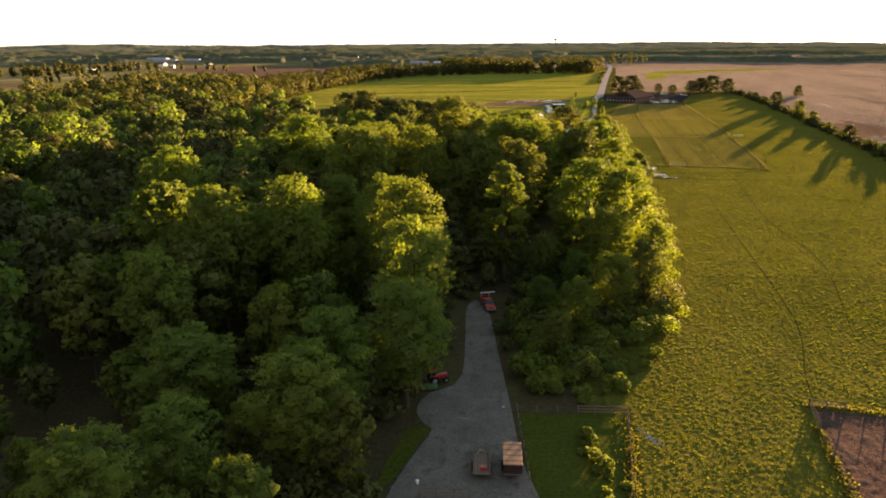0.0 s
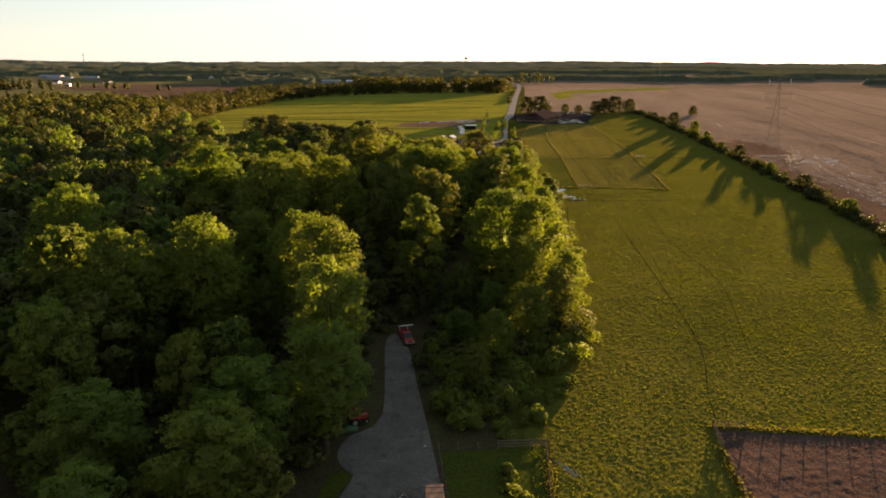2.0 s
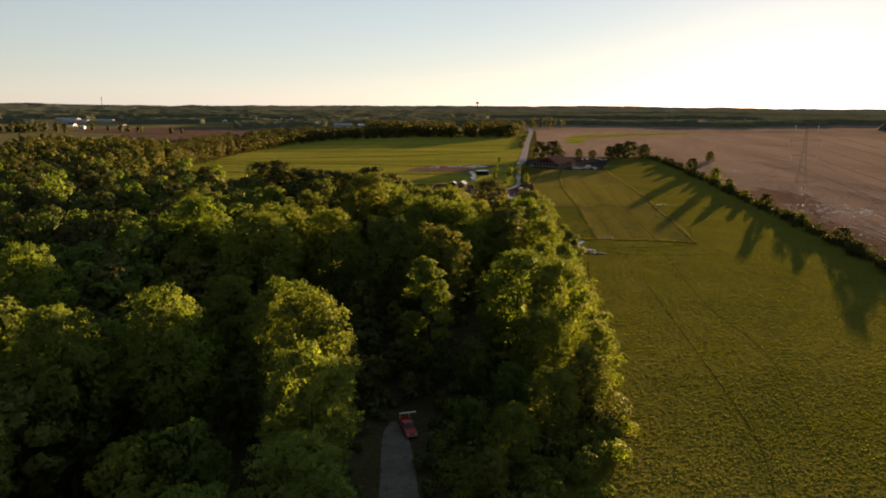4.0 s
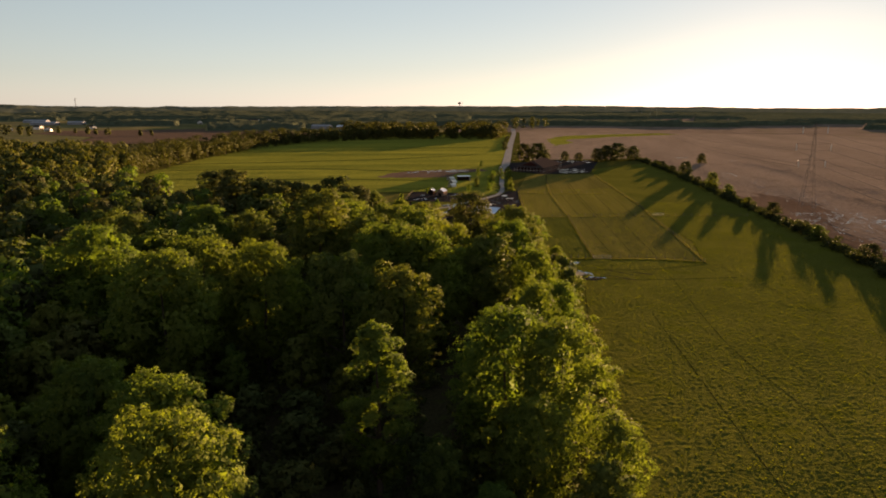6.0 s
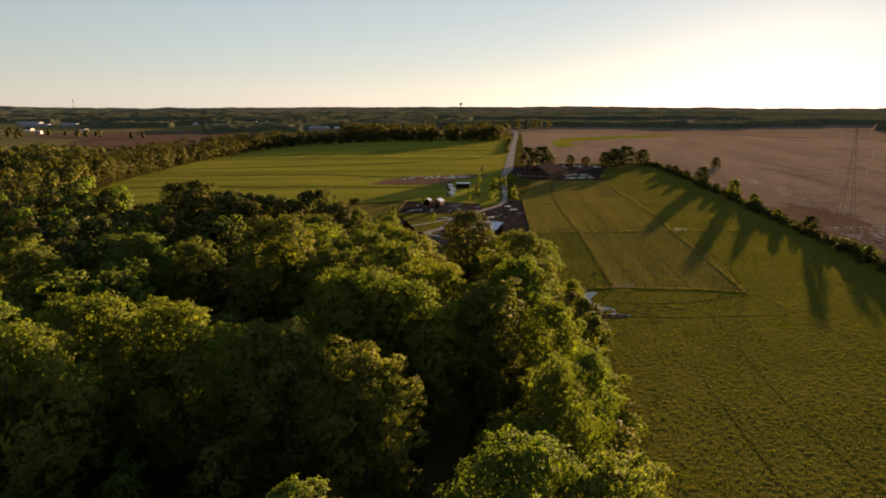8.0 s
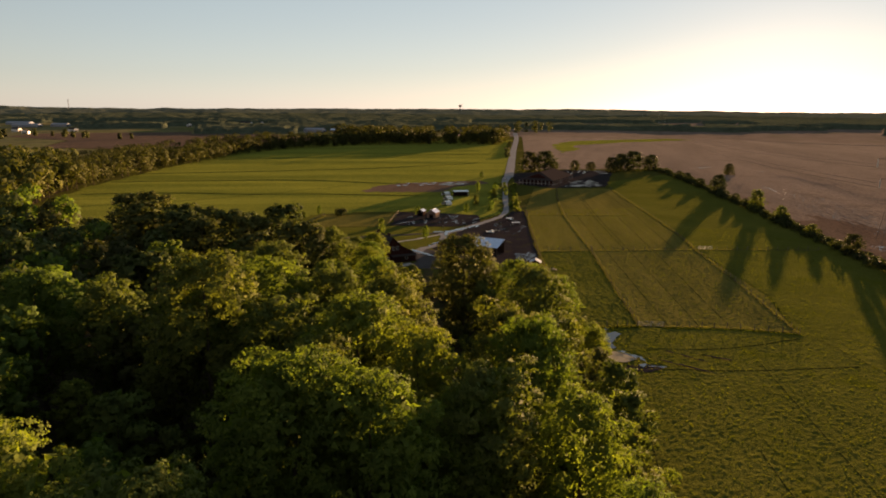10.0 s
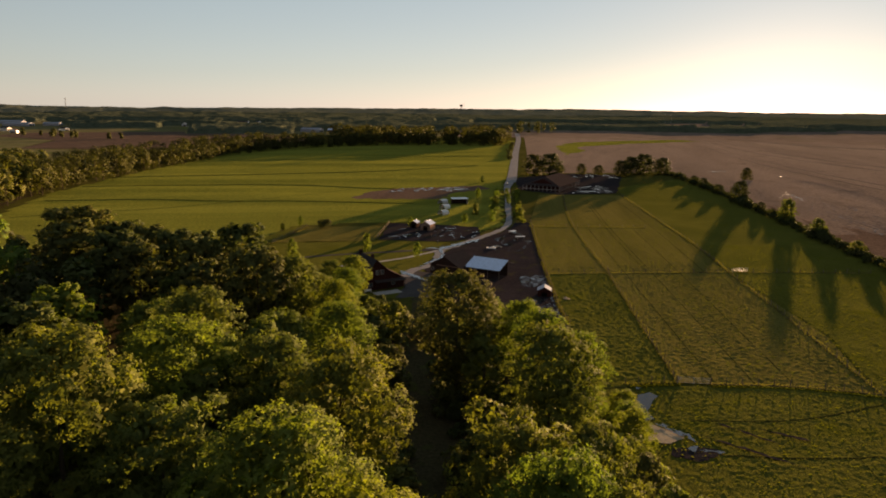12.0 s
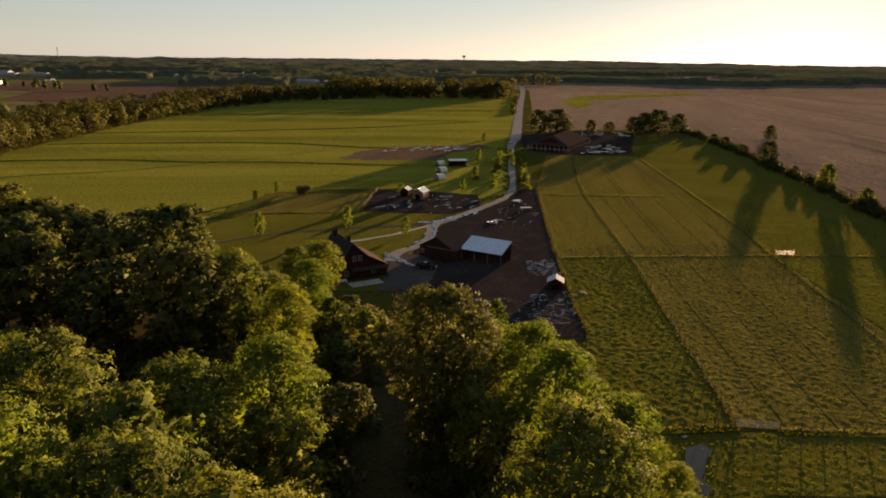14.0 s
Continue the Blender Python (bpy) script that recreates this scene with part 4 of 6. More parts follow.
# ---- grass ----


def tufts(name, x, y, low, high, mat, label, seed, width=0.16):
    """Blades of grass, one triangle each, that stand on the ground."""
    rng = np.random.default_rng(seed)
    n = len(x)
    a, h, w = rng.uniform(0, math.pi, n), rng.uniform(low, high, n), width * rng.uniform(0.6, 1.6, n)
    c, s, lean = np.cos(a) * w, np.sin(a) * w, rng.normal(0, 0.35, (n, 2)) * h[:, None]
    v = np.stack((np.stack((x - c, y - s, np.full(n, 0.02)), 1), np.stack((x + c, y + s, np.full(n, 0.02)), 1), np.stack((x + lean[:, 0], y + lean[:, 1], h), 1)), 1)
    ob = new(name, mesh_np(name, v.reshape(-1, 3), np.arange(3 * n).reshape(-1, 3), mat))
    return tagged(ob, label, "grass", kind="stuff")




def turf(name, outline, x0, x1, y0, y1, step, high, mat, label, skip=(), seed=0, fine=1.0):
    """Uneven turf: a fine sheet of grassy lumps over part of a field."""
    xs, ys = np.arange(x0, x1, step), np.arange(y0, y1, step)
    gx, gy = np.meshgrid(xs, ys)
    h = np.array([max(-0.1, noise.noise((a * 0.95 * fine, b * 1.25 * fine, seed)) + 0.6 * noise.noise((a * 1.9 * fine, b * 2.3 * fine, seed + 5.0)) + 0.25 * noise.noise((a * 0.12, b * 0.12, seed + 9.0))) for a, b in zip(gx.ravel(), gy.ravel())])
    n = len(xs)
    ok = within(gx, gy, outline)
    for other in skip:
        ok &= ~within(gx, gy, other)
    i, j = np.nonzero(ok[:-1, :-1] & ok[1:, :-1] & ok[:-1, 1:] & ok[1:, 1:])
    k = i * n + j
    faces = np.stack((k, k + 1, k + n + 1, k + n), 1)
    used, inv = np.unique(faces, return_inverse=True)
    verts = np.stack((gx.ravel(), gy.ravel(), 0.095 + high * (h + 0.1)), 1)[used]
    me = mesh_np(name, verts, inv.reshape(-1, 4), mat)
    me.polygons.foreach_set("use_smooth", np.ones(len(faces), bool))
    return tagged(new(name, me), label, "turf", kind="stuff")


def hay_sheet():
    gx, gy = np.meshgrid(np.arange(-152, 310, 3.5), np.arange(346, 1280, 3.5))
    ok = within(gx, gy, HAYFIELD)
    n = gx.shape[1]
    i, j = np.nonzero(ok[:-1, :-1] & ok[1:, :-1] & ok[:-1, 1:] & ok[1:, 1:])
    k = i * n + j
    used, inv = np.unique(np.stack((k, k + 1, k + n + 1, k + n), 1), return_inverse=True)
    px, py = gx.ravel()[used], gy.ravel()[used]
    me = mesh_np("hay_field", np.stack((px, py, [hay_height(a, b) for a, b in zip(px, py)]), 1), inv.reshape(-1, 4), M_hay)
    me.polygons.foreach_set("use_smooth", np.ones(len(k), bool))
    return tagged(new("hay_field", me), "bright green hay field with shallow drains", "field", kind="structure")


hay_sheet()


def soil_ridges():
    """Uneven furrows of the ploughed field, which run beside the hedgerow; wet and dark in patches near it."""
    hx, hy = [p[0] for p in HEDGE], [p[1] for p in HEDGE]
    vs, ys = np.concatenate((np.arange(0, 110, 0.8), np.arange(110, 260, 1.6))), np.arange(40, 690, 4.5)
    verts, wet = [], np.zeros((len(ys), len(vs)), bool)
    for i, y in enumerate(ys):
        for j, v in enumerate(vs):
            fade = min(1.0, v / 5, (260 - v) / 40, (y - 40) / 30, (690 - y) / 60)
            k = noise.noise((v * 0.05, y * 0.008, 2))
            row = math.sin(2 * math.pi * (v + 1.6 * noise.noise((v * 0.02, y * 0.02, 6))) / 3.2)
            clod = noise.noise((v * 0.9, y * 0.12, 4))
            verts.append((np.interp(y, hy, hx) + 5 + v, y, 0.05 + fade * max(0.0, 0.16 + 0.10 * row * (0.6 + k) + 0.20 * clod + 0.22 * k)))
            wet[i, j] = noise.noise((v * 0.06, y * 0.012, 9)) + 0.35 * noise.noise((v * 0.3, y * 0.05, 5)) > -0.35 + v / 60 + max(0.0, (y - 430) / 200)
    n = len(vs)
    i, j = np.meshgrid(np.arange(len(ys) - 1), np.arange(n - 1), indexing="ij")
    k = (i * n + j).ravel()
    me = mesh_np("soil_ridges", verts, np.stack((k, k + 1, k + n + 1, k + n), 1), [M_soil, M_wetsoil])
    me.polygons.foreach_set("material_index", wet[:-1, :-1].ravel().astype(np.int32))
    return tagged(new("soil_ridges", me), "uneven furrowed bare soil, dark and wet beside the hedgerow", "soil", kind="stuff")


soil_ridges()
MUDHOLE = [(78, 262), (79, 254), (83, 248.5), (88, 248.5), (91, 252), (88.5, 258), (86.5, 262), (91.5, 270), (92.5, 276), (88, 277), (84.5, 272)]
PLOT = [(10, 86), (27.4, 85), (23.5, 62), (20, 28), (9, 28)]
PADDOCK = [(52, 85.4), (62.5, 83.1), (77, 79.6), (111, 70.8), (101, 28), (37, 28), (47, 68)]
floor = turf("forest_floor", FLOOR, -330, 86, 33, 760, 3.0, 0.10, M_floor, "dark leaf-littered floor under the wood", (), 9)
floor.location.z = -0.075
tagged(floor, "dark leaf-littered floor under the wood", "forest floor", kind="structure")
turf("pasture_turf", PASTURE, 22, 112, 56, 140, 0.28, 0.115, M_pasture, "lumpy grazed turf in low raking sun", (PLOT, PADDOCK), 0, 1.75)
turf("pasture_turf", PASTURE, 30, 135, 139.8, 275, 0.40, 0.125, M_pasture, "lumpy grazed turf in low raking sun", (MUDHOLE,), 0, 1.3)
turf("pasture_turf", PASTURE, 135, 232, 150, 430, 0.9, 0.16, M_pasture, "lumpy pasture turf beside the hedgerow", (), 5)
turf("churned_ridges", [(53.6, 84.2), (62.5, 81.9), (77, 78.4), (109.6, 69.8), (99.6, 30), (38.4, 30), (49, 68)], 38, 111, 40, 85, 0.4, 0.09, M_paddock, "churned ridges of wet brown earth", (), 8)
turf("mown_turf", MIDFIELD, 86, 160, 268, 376, 0.42, 0.16, M_mown, "lumpy mown turf in low raking sun", (ROUGH, MUDHOLE), 3)
turf("mown_turf", MIDFIELD, 96, 205, 376, 570, 0.8, 0.16, M_mown, "lumpy mown turf farther from the gate", (), 3)
turf("paddock_turf", ROUGH, 79, 118, 276, 367, 0.45, 0.21, M_pasture, "rough tussocky paddock turf", (MUDHOLE,), 6)
count = 360000
px, py = rng.uniform(22, 205, count), 45 + 360 * rng.random(count) ** 1.3
clump = np.array([noise.noise((a * 0.9, b * 1.2, 1.0)) + 0.9 * noise.noise((a * 2.4, b * 2.9, 4.0)) for a, b in zip(px[:count], py[:count])])
ok = within(px, py, PASTURE) & (clump > -0.02)
paddock_line = [(52, 84.6), (62.5, 82.3), (77, 78.8), (110, 70), (100, 30), (38, 30), (47, 68)]
ok &= ~within(px, py, paddock_line)
tufts("pasture_tufts", px[ok], py[ok], 0.11, 0.29, M_grass, "tufts of pasture grass catching the low sun", 61, 0.2)

px, py = rng.uniform(82, 190, 190000), rng.uniform(268, 470, 190000)
clump = np.array([noise.noise((a * 0.8, b * 1.1, 11.0)) + 0.6 * noise.noise((a * 2.1, b * 2.6, 14.0)) for a, b in zip(px, py)])
ok = within(px, py, MIDFIELD) & (clump > 0.1)
tufts("mown_field_tufts", px[ok], py[ok], 0.08, 0.24, M_grass, "tussocks of grass standing in the mown field", 63, 0.26)
patch("pond", ragged([(86.2, 273.3), (89.0, 274.2), (89.9, 272.2), (87.2, 269.2), (85.1, 266.4), (85.0, 263.3), (82.9, 262.6), (83.7, 265.8), (84.3, 269.2)], 1.2, 0.18, 18), 0.2, M_pond, "still rain pool beside the field gate", "pond")
patch("trampled_gravel", ragged([(79.5, 260.8), (83, 261.8), (86, 258.6), (86.8, 256), (83.6, 254.6), (80, 256)], 1.2, 0.25, 19), 0.19, M_straw, "pale trampled grit and straw beside the pool", "ground")
patch("gateway_mud", ragged([(82.5, 250.5), (85, 248.8), (89, 249.5), (90.5, 252), (87, 253.6), (83.5, 253.4)], 1, 0.3, 16), 0.12, M_mud, "trampled mud by the field gate", "mud")
for k, (x, y, a, l) in enumerate(((98.5, 256, -52, 5.5), (95.5, 250.5, -48, 9), (104, 255, -40, 4))):
    c, q = math.cos(radians(a)), math.sin(radians(a))
    patch("wheel_rut", ragged([(x - c * l, y - q * l), (x, y + 0.55), (x + c * l, y + q * l), (x, y - 0.5)], 1.0, 0.18, 20 + k), 0.30, M_mud, "dark muddy wheel rut in the grass", "mud")

# ---- fences ----
post_mesh = part("post", tube([(0, 0, -0.2), (0.01, 0, 0.6), (0, 0.01, 1.32)], [0.07, 0.065, 0.055], 6), M_post, None).data
bpy.data.objects.remove(bpy.data.objects["post"])


def fence(points, spacing, label, wires=3, rail=False, scale=1.0):
    """Posts along a broken line with wires or boards from post to post."""
    rng = np.random.default_rng(int(abs(points[0][0] * 7 + points[0][1])))
    top = thing("fence", pose(points[0][0], points[0][1], 0.05), label, "fence", "field fences")
    at = []
    for a, b in zip(points, points[1:]):
        a, b = np.array(a, float), np.array(b, float)
        k = max(1, round(np.linalg.norm(b - a) / spacing))
        at += [a + (b - a) * i / k for i in range(k)]
    at.append(np.array(points[-1], float))
    o = np.array(points[0])
    for p in at:
        ob = new("post", post_mesh)
        ob.parent = top
        ob.matrix_basis = pose(p[0] - o[0], p[1] - o[1], 0, rng.normal(0, 2.5), rng.normal(0, 2.5), rng.uniform(0, 90)) @ Matrix.Diagonal((1.5, 1.5, scale * rng.uniform(0.94, 1.08), 1))
    for w in range(wires):
        z = (0.35 + 0.85 * w / max(1, wires - 1)) * scale
        bms = []
        for p, q in zip(at, at[1:]):
            p, q = p - o, q - o
            if rail:
                d = math.atan2(q[1] - p[1], q[0] - p[0])
                bms.append(box((np.linalg.norm(q - p), 0.04, 0.13), ((p[0] + q[0]) / 2, (p[1] + q[1]) / 2, z), turn=Matrix.Rotation(d, 4, "Z")))
            else:
                bms.append(tube([(*p, z), (*((p + q) / 2), z - 0.03), (*q, z)], [0.006] * 3, 3))
        part("board" if rail else "wire", join(*bms), M_post if rail else M_wire, top, "")
    return top


FENCES = [([(86, 278.5), (96.6, 278)], 2.6, "weathered post-and-wire fence at the wood's edge"),
          ([(102.8, 276.4), (118, 273.6), (133, 268)], 3.2, "long weathered post-and-wire pasture fence"),
          ([(96, 367), (117, 366), (158, 363), (205, 357)], 4, "straight post-and-wire cross fence"),
          ([(97, 278.2), (104.6, 312), (117, 367)], 4, "post-and-wire fence with tall dry grass"),
          ([(117, 367), (133, 448), (150, 515), (164, 561)], 5, "long post-and-wire fence dividing the pasture"),
          ([(133, 267), (145, 312), (158, 364)], 5, "post-and-wire fence beside the shaded pasture"),
          ([(158, 364), (170, 410), (201, 559)], 6, "far post-and-wire fence of the pasture"),
          ([(-13, 425), (1.8, 426.6), (13.2, 462.7)], 1.6, "dark post fence beside the mown plot"),
          ([(115.3, 455), (166, 447)], 5, "low post-and-wire cross fence"),
          ([(117.5, 467), (100.7, 389), (96, 366.6)], 3.5, "dark post fence along the farmyard"),
          ([(96, 366.6), (92.2, 347), (89, 331), (87, 316)], 3, "leaning farmyard fence with rough grass")]
for pts, gap, label in FENCES:
    fence(pts, gap, label, scale=1.15)
for pts, gap, label in (([(53, 85.2), (57.5, 84.2)], 2.2, "pale board fence at the paddock corner"), ([(53, 85.2), (51.4, 79.6)], 2.0, "pale board fence at the paddock corner"),
                        ([(43.3, 434), (50.7, 470)], 2.4, "board fence along the muddy corral"), 
                        ([(20, 83.9), (26.8, 83.5), (26, 79.5)], 2.2, "pale board fence at the end of the plot")):
    fence(pts, gap, label, 3, True)
for pts, gap, label in (([(57.5, 84.2), (62.5, 82.6), (77, 79), (110, 70.5)], 3, "low post-and-wire fence along the paddock"), ([(51.4, 79.6), (48, 67), (44, 50)], 3, "overgrown post-and-wire fence of the paddock"),
                        ([(26, 79.5), (22.8, 66), (20, 50)], 2.6, "overgrown post-and-wire fence of the plot"), ([(11.6, 85), (11.2, 62)], 2.4, "dark post fence along the gravel lane"), ([(11.6, 84.6), (20, 83.9)], 2.6, "dark post-and-wire fence across the plot")):
    fence(pts, gap, label, scale=0.72)
rows = []
for pts, gap, label in FENCES:
    for p in smooth_line(pts, 0.2):
        rows += [(p[0] + rng.normal(0, 0.36), p[1] + rng.normal(0, 0.36)) for _ in range(4)]
for pts in ([(53, 85.8), (62.5, 83.2), (77, 79.8), (110, 71)], [(51, 80), (48, 67), (44, 50)], [(26, 79), (22.8, 66), (20, 50)]):
    for p in smooth_line(pts, 0.12):
        rows += [(p[0] + rng.normal(0, 0.45), p[1] + rng.normal(0, 0.45)) for _ in range(5)]
rows = np.array(rows)
tufts("fence_line_grass", rows[:, 0], rows[:, 1], 0.22, 0.46, M_tall_grass, "tall dry grass left standing under the fences", 62, 0.14)
band = smooth_line([(86.5, 277.2), (96.6, 276.8), (102.8, 275.2), (118, 272.4), (133, 266.4)], 0.1)
band = band[(band[:, 0] < 96.6) | (band[:, 0] > 102.8)]
band = np.repeat(band, 6, 0) + rng.normal(0, 0.2, (len(band) * 6, 2))
tufts("fence_line_grass", band[:, 0], band[:, 1], 0.16, 0.34, M_grass, "dense uncut green grass under the cross fence", 64, 0.16)
M_trod = surface("trodden_fence_line", (0.090, 0.074, 0.036), (0.150, 0.118, 0.060), big=0.3, small=3, bump=0.8, dist=0.1)
for pts, gap, label in FENCES[1:7]:
    strip("fence_verge", pts, 0.6, 0.16, M_trod, "narrow trodden line of earth and dry grass under a fence", "verge", rough=0.35, crown=0.06)


def gate(a, b, label="grey tubular metal gate in the pasture fence", mat=M_wire, bars=5, r=0.016):
    a, b = np.array(a), np.array(b)
    w = np.linalg.norm(b - a)
    top = thing("field_gate", pose(a[0], a[1], 0.1, 0, 0, math.degrees(math.atan2(b[1] - a[1], b[0] - a[0]))), label, "gate")
    for x in (0, w / 2, w):
        part("upright", tube([(x, 0, -0.1), (x, 0, 1.3)], [r * 1.7] * 2), mat, top)
    for i in range(bars):
        z = 0.14 + i * 1.1 / (bars - 1)
        part("bar", tube([(0, 0, z), (w, 0, z)], [r] * 2, 6), mat, top)


gate((96.8, 278), (102.6, 276.5), "pale tubular metal gate in the pasture fence", M_sheetroof, 5, 0.022)
# metal gate in plain white, the glare off its bars put into the colour
gate((159.2, 363.9), (164.6, 363.4), "close-barred metal gate in the cross fence, whitened for its glare", M_white, 6, 0.028)
gate((117, 366.6), (118.6, 371.6), "pale tubular gate standing open at the fence corner", M_post, 5, 0.03)

# ---- puddles ----


def puddle(x, y, rx, ry, turn, z=0.2, seed=0):
    r = np.random.default_rng(seed + int(x * 31 + y * 17))
    ph = r.uniform(0, 6.3, 4)
    pts = []
    for a in np.linspace(0, 2 * math.pi, 33)[:-1]:
        k = 1 + 0.22 * math.sin(2 * a + ph[0]) + 0.18 * math.sin(3 * a + ph[1]) + 0.12 * math.sin(5 * a + ph[2]) + 0.08 * math.sin(9 * a + ph[3])
        u, v = rx * k * math.cos(a), ry * k * math.sin(a)
        c, s = math.cos(radians(turn)), math.sin(radians(turn))
        pts.append((x + c * u - s * v, y + s * u + c * v))
    ob = patch("puddle", pts, z, M_water, "shallow rain puddle reflecting the bright sky", "puddle")
    ob["kind"] = "stuff"
    return ob


puddle(86.6, 252.6, 0.9, 0.7, 20)
puddle(87.6, 276.2, 0.5, 0.35, 0)


def wet_patches(count, corners, size, label, seed, z=0.13, sheer=0.0):
    """Many small ragged films of water in one area, as one thing."""
    r = np.random.default_rng(seed)
    (ax, ay), (bx, by), (cx, cy), (dx, dy) = corners
    bm = bmesh.new()
    size *= 0.62
    for n in range(int(count * 2.2)):
        u, v = r.random(), r.random()
        x = (ax * (1 - u) + bx * u) * (1 - v) + (dx * (1 - u) + cx * u) * v
        y = (ay * (1 - u) + by * u) * (1 - v) + (dy * (1 - u) + cy * u) * v
        rx, ry, ph = size * (0.2 + 2.2 * r.random() ** 3), size * r.uniform(0.12, 0.5), r.uniform(0, 6.3, 5)
        turn = sheer + r.normal(0, 0.7)
        ring = []
        for a in np.linspace(0, 2 * math.pi, 19)[:-1]:
            k = max(0.15, 1 + 0.35 * math.sin(2 * a + ph[0]) + 0.3 * math.sin(3 * a + ph[1]) + 0.28 * math.sin(5 * a + ph[2]) + 0.22 * math.sin(7 * a + ph[3]))
            p, q = rx * k * math.cos(a), ry * k * math.sin(a)
            ring.append(bm.verts.new((x + p * math.cos(turn) - q * math.sin(turn), y + p * math.sin(turn) + q * math.cos(turn), z + 0.002 * (n % 20))))
        bm.faces.new(ring)
    bmesh.ops.triangulate(bm, faces=bm.faces)
    return tagged(part("wet_patches", bm, M_water, None), label, "puddles", kind="stuff")


def wet_trail(points, count, size, label, seed, spread=0.5, z=0.15):
    """Ragged films of water in a chain along a line, as one thing."""
    r = np.random.default_rng(seed)
    line = smooth_line(points, 0.5)
    bm = bmesh.new()
    for n in range(count):
        k = int(r.integers(len(line) - 1))
        d = (line[k + 1] - line[k]) / np.linalg.norm(line[k + 1] - line[k])
        mid = line[k] + r.normal(0, spread, 2)
        long, wide, ph = size * r.uniform(0.6, 1.9), size * r.uniform(0.2, 0.6), r.uniform(0, 6.3, 4)
        ring = []
        for a in np.linspace(0, 2 * math.pi, 19)[:-1]:
            q = max(0.2, 1 + 0.3 * math.sin(2 * a + ph[0]) + 0.26 * math.sin(3 * a + ph[1]) + 0.24 * math.sin(5 * a + ph[2]) + 0.2 * math.sin(8 * a + ph[3]))
            u, v = long * q * math.cos(a), wide * q * math.sin(a)
            ring.append(bm.verts.new((mid[0] + d[0] * u - d[1] * v, mid[1] + d[1] * u + d[0] * v, z + 0.002 * (n % 25))))
        bm.faces.new(ring)
    bmesh.ops.triangulate(bm, faces=bm.faces)
    return tagged(part("wet_patches", bm, M_water, None), label, "puddles", kind="stuff")


wet_trail([(3.2, 82.7), (5.2, 82.9)], 2, 0.2, "thin water film on the gravel lane", 91, 0.15, 0.15)
wet_trail([(9.2, 85.4), (10.4, 85.8)], 3, 0.22, "thin water film on the gravel lane", 92, 0.2, 0.15)
wet_trail([(27.2, 79), (28.3, 77.2), (29, 75.6)], 14, 0.28, "shallow water in the rutted field corner", 93, 0.35, 0.26)
wet_trail([(62.5, 411.6), (68, 411.8), (74, 417), (83, 425)], 34, 1.3, "bright wet streaks at the drive's fork", 81, 0.7, 0.17)
wet_trail([(67, 409), (65, 396), (60, 388), (56, 382)], 22, 0.9, "wet streaks along the house drive", 82, 0.35, 0.18)
wet_trail([(49.5, 374.5), (52, 370), (56, 363.6), (59.5, 363.2)], 34, 0.9, "bright wet arc in the farmhouse yard", 83, 0.45, 0.16)
wet_trail([(84.6, 261.6), (87, 257.5), (87.4, 255.5)], 9, 0.7, "bright water films beside the pool", 84, 0.4, 0.3)
wet_trail([(88, 251.6), (92, 250.6)], 4, 0.6, "thin water in a rut by the gate", 85, 0.2, 0.3)
wet_trail([(86, 410), (89, 413)], 8, 0.9, "bright puddle in the farmyard", 86, 0.5)
wet_trail([(103, 441), (104, 443)], 6, 1.0, "bright puddle in the farmyard", 87, 0.6)
wet_trail([(298, 526), (308, 540), (313, 556)], 14, 1.2, "glinting water in the ploughed field", 88, 1.2)
wet_trail([(375, 662), (390, 668)], 4, 0.9, "glinting water in the ploughed field", 89, 1.4)
wet_trail([(340, 708), (364, 716)], 5, 1.4, "glinting water in the ploughed field", 90, 1.4)
wet_patches(320, ((56, 80), (106, 67), (98, 40), (50, 52)), 0.24, "small water glints among the churned earth", 94, z=0.16)
wet_patches(30, ((47, 433), (86, 431), (88, 455), (54, 458)), 1.5, "scattered puddles in the muddy corral", 71)
wet_patches(70, ((84.5, 352), (92, 352), (94.5, 365), (86, 365)), 0.75, "scattered bright puddles behind the livestock shed", 72)
wet_patches(70, ((78, 321), (86.3, 319), (90, 340), (80, 338)), 0.7, "scattered bright puddles before the livestock shed", 73)
wet_patches(26, ((66, 322), (80, 318), (82, 336), (66, 338)), 0.6, "small puddles at the yard's edge", 74)
wet_patches(14, ((52, 588), (100, 588), (118, 612), (66, 606)), 4.2, "puddles on the bare plot", 75)
wet_patches(36, ((166, 572), (200, 574), (212, 612), (176, 606)), 2.3, "puddles in the far barn's yard", 76)
wet_patches(24, ((205, 664), (240, 662), (246, 690), (210, 694)), 2.6, "puddles behind the far barn", 77)
wet_patches(16, ((84, 400), (98, 398), (112, 440), (94, 436)), 0.9, "small puddles in the farmyard", 78)
wet_patches(380, ((196, 220), (216, 216), (262, 336), (224, 346)), 0.8, "glinting wet furrows in the ploughed soil", 79, z=0.27, sheer=1.3)
wet_patches(200, ((250, 372), (268, 368), (336, 560), (300, 575)), 0.7, "glinting wet furrows in the ploughed soil", 96, z=0.27, sheer=1.2)
wet_patches(60, ((262, 400), (318, 420), (312, 470), (268, 470)), 0.5, "shallow water lying in the furrows", 97, z=0.27, sheer=1.2)
wet_patches(120, ((222, 330), (262, 324), (268, 360), (230, 364)), 1.1, "bright sheets of water in the wet furrows", 80, z=0.28)

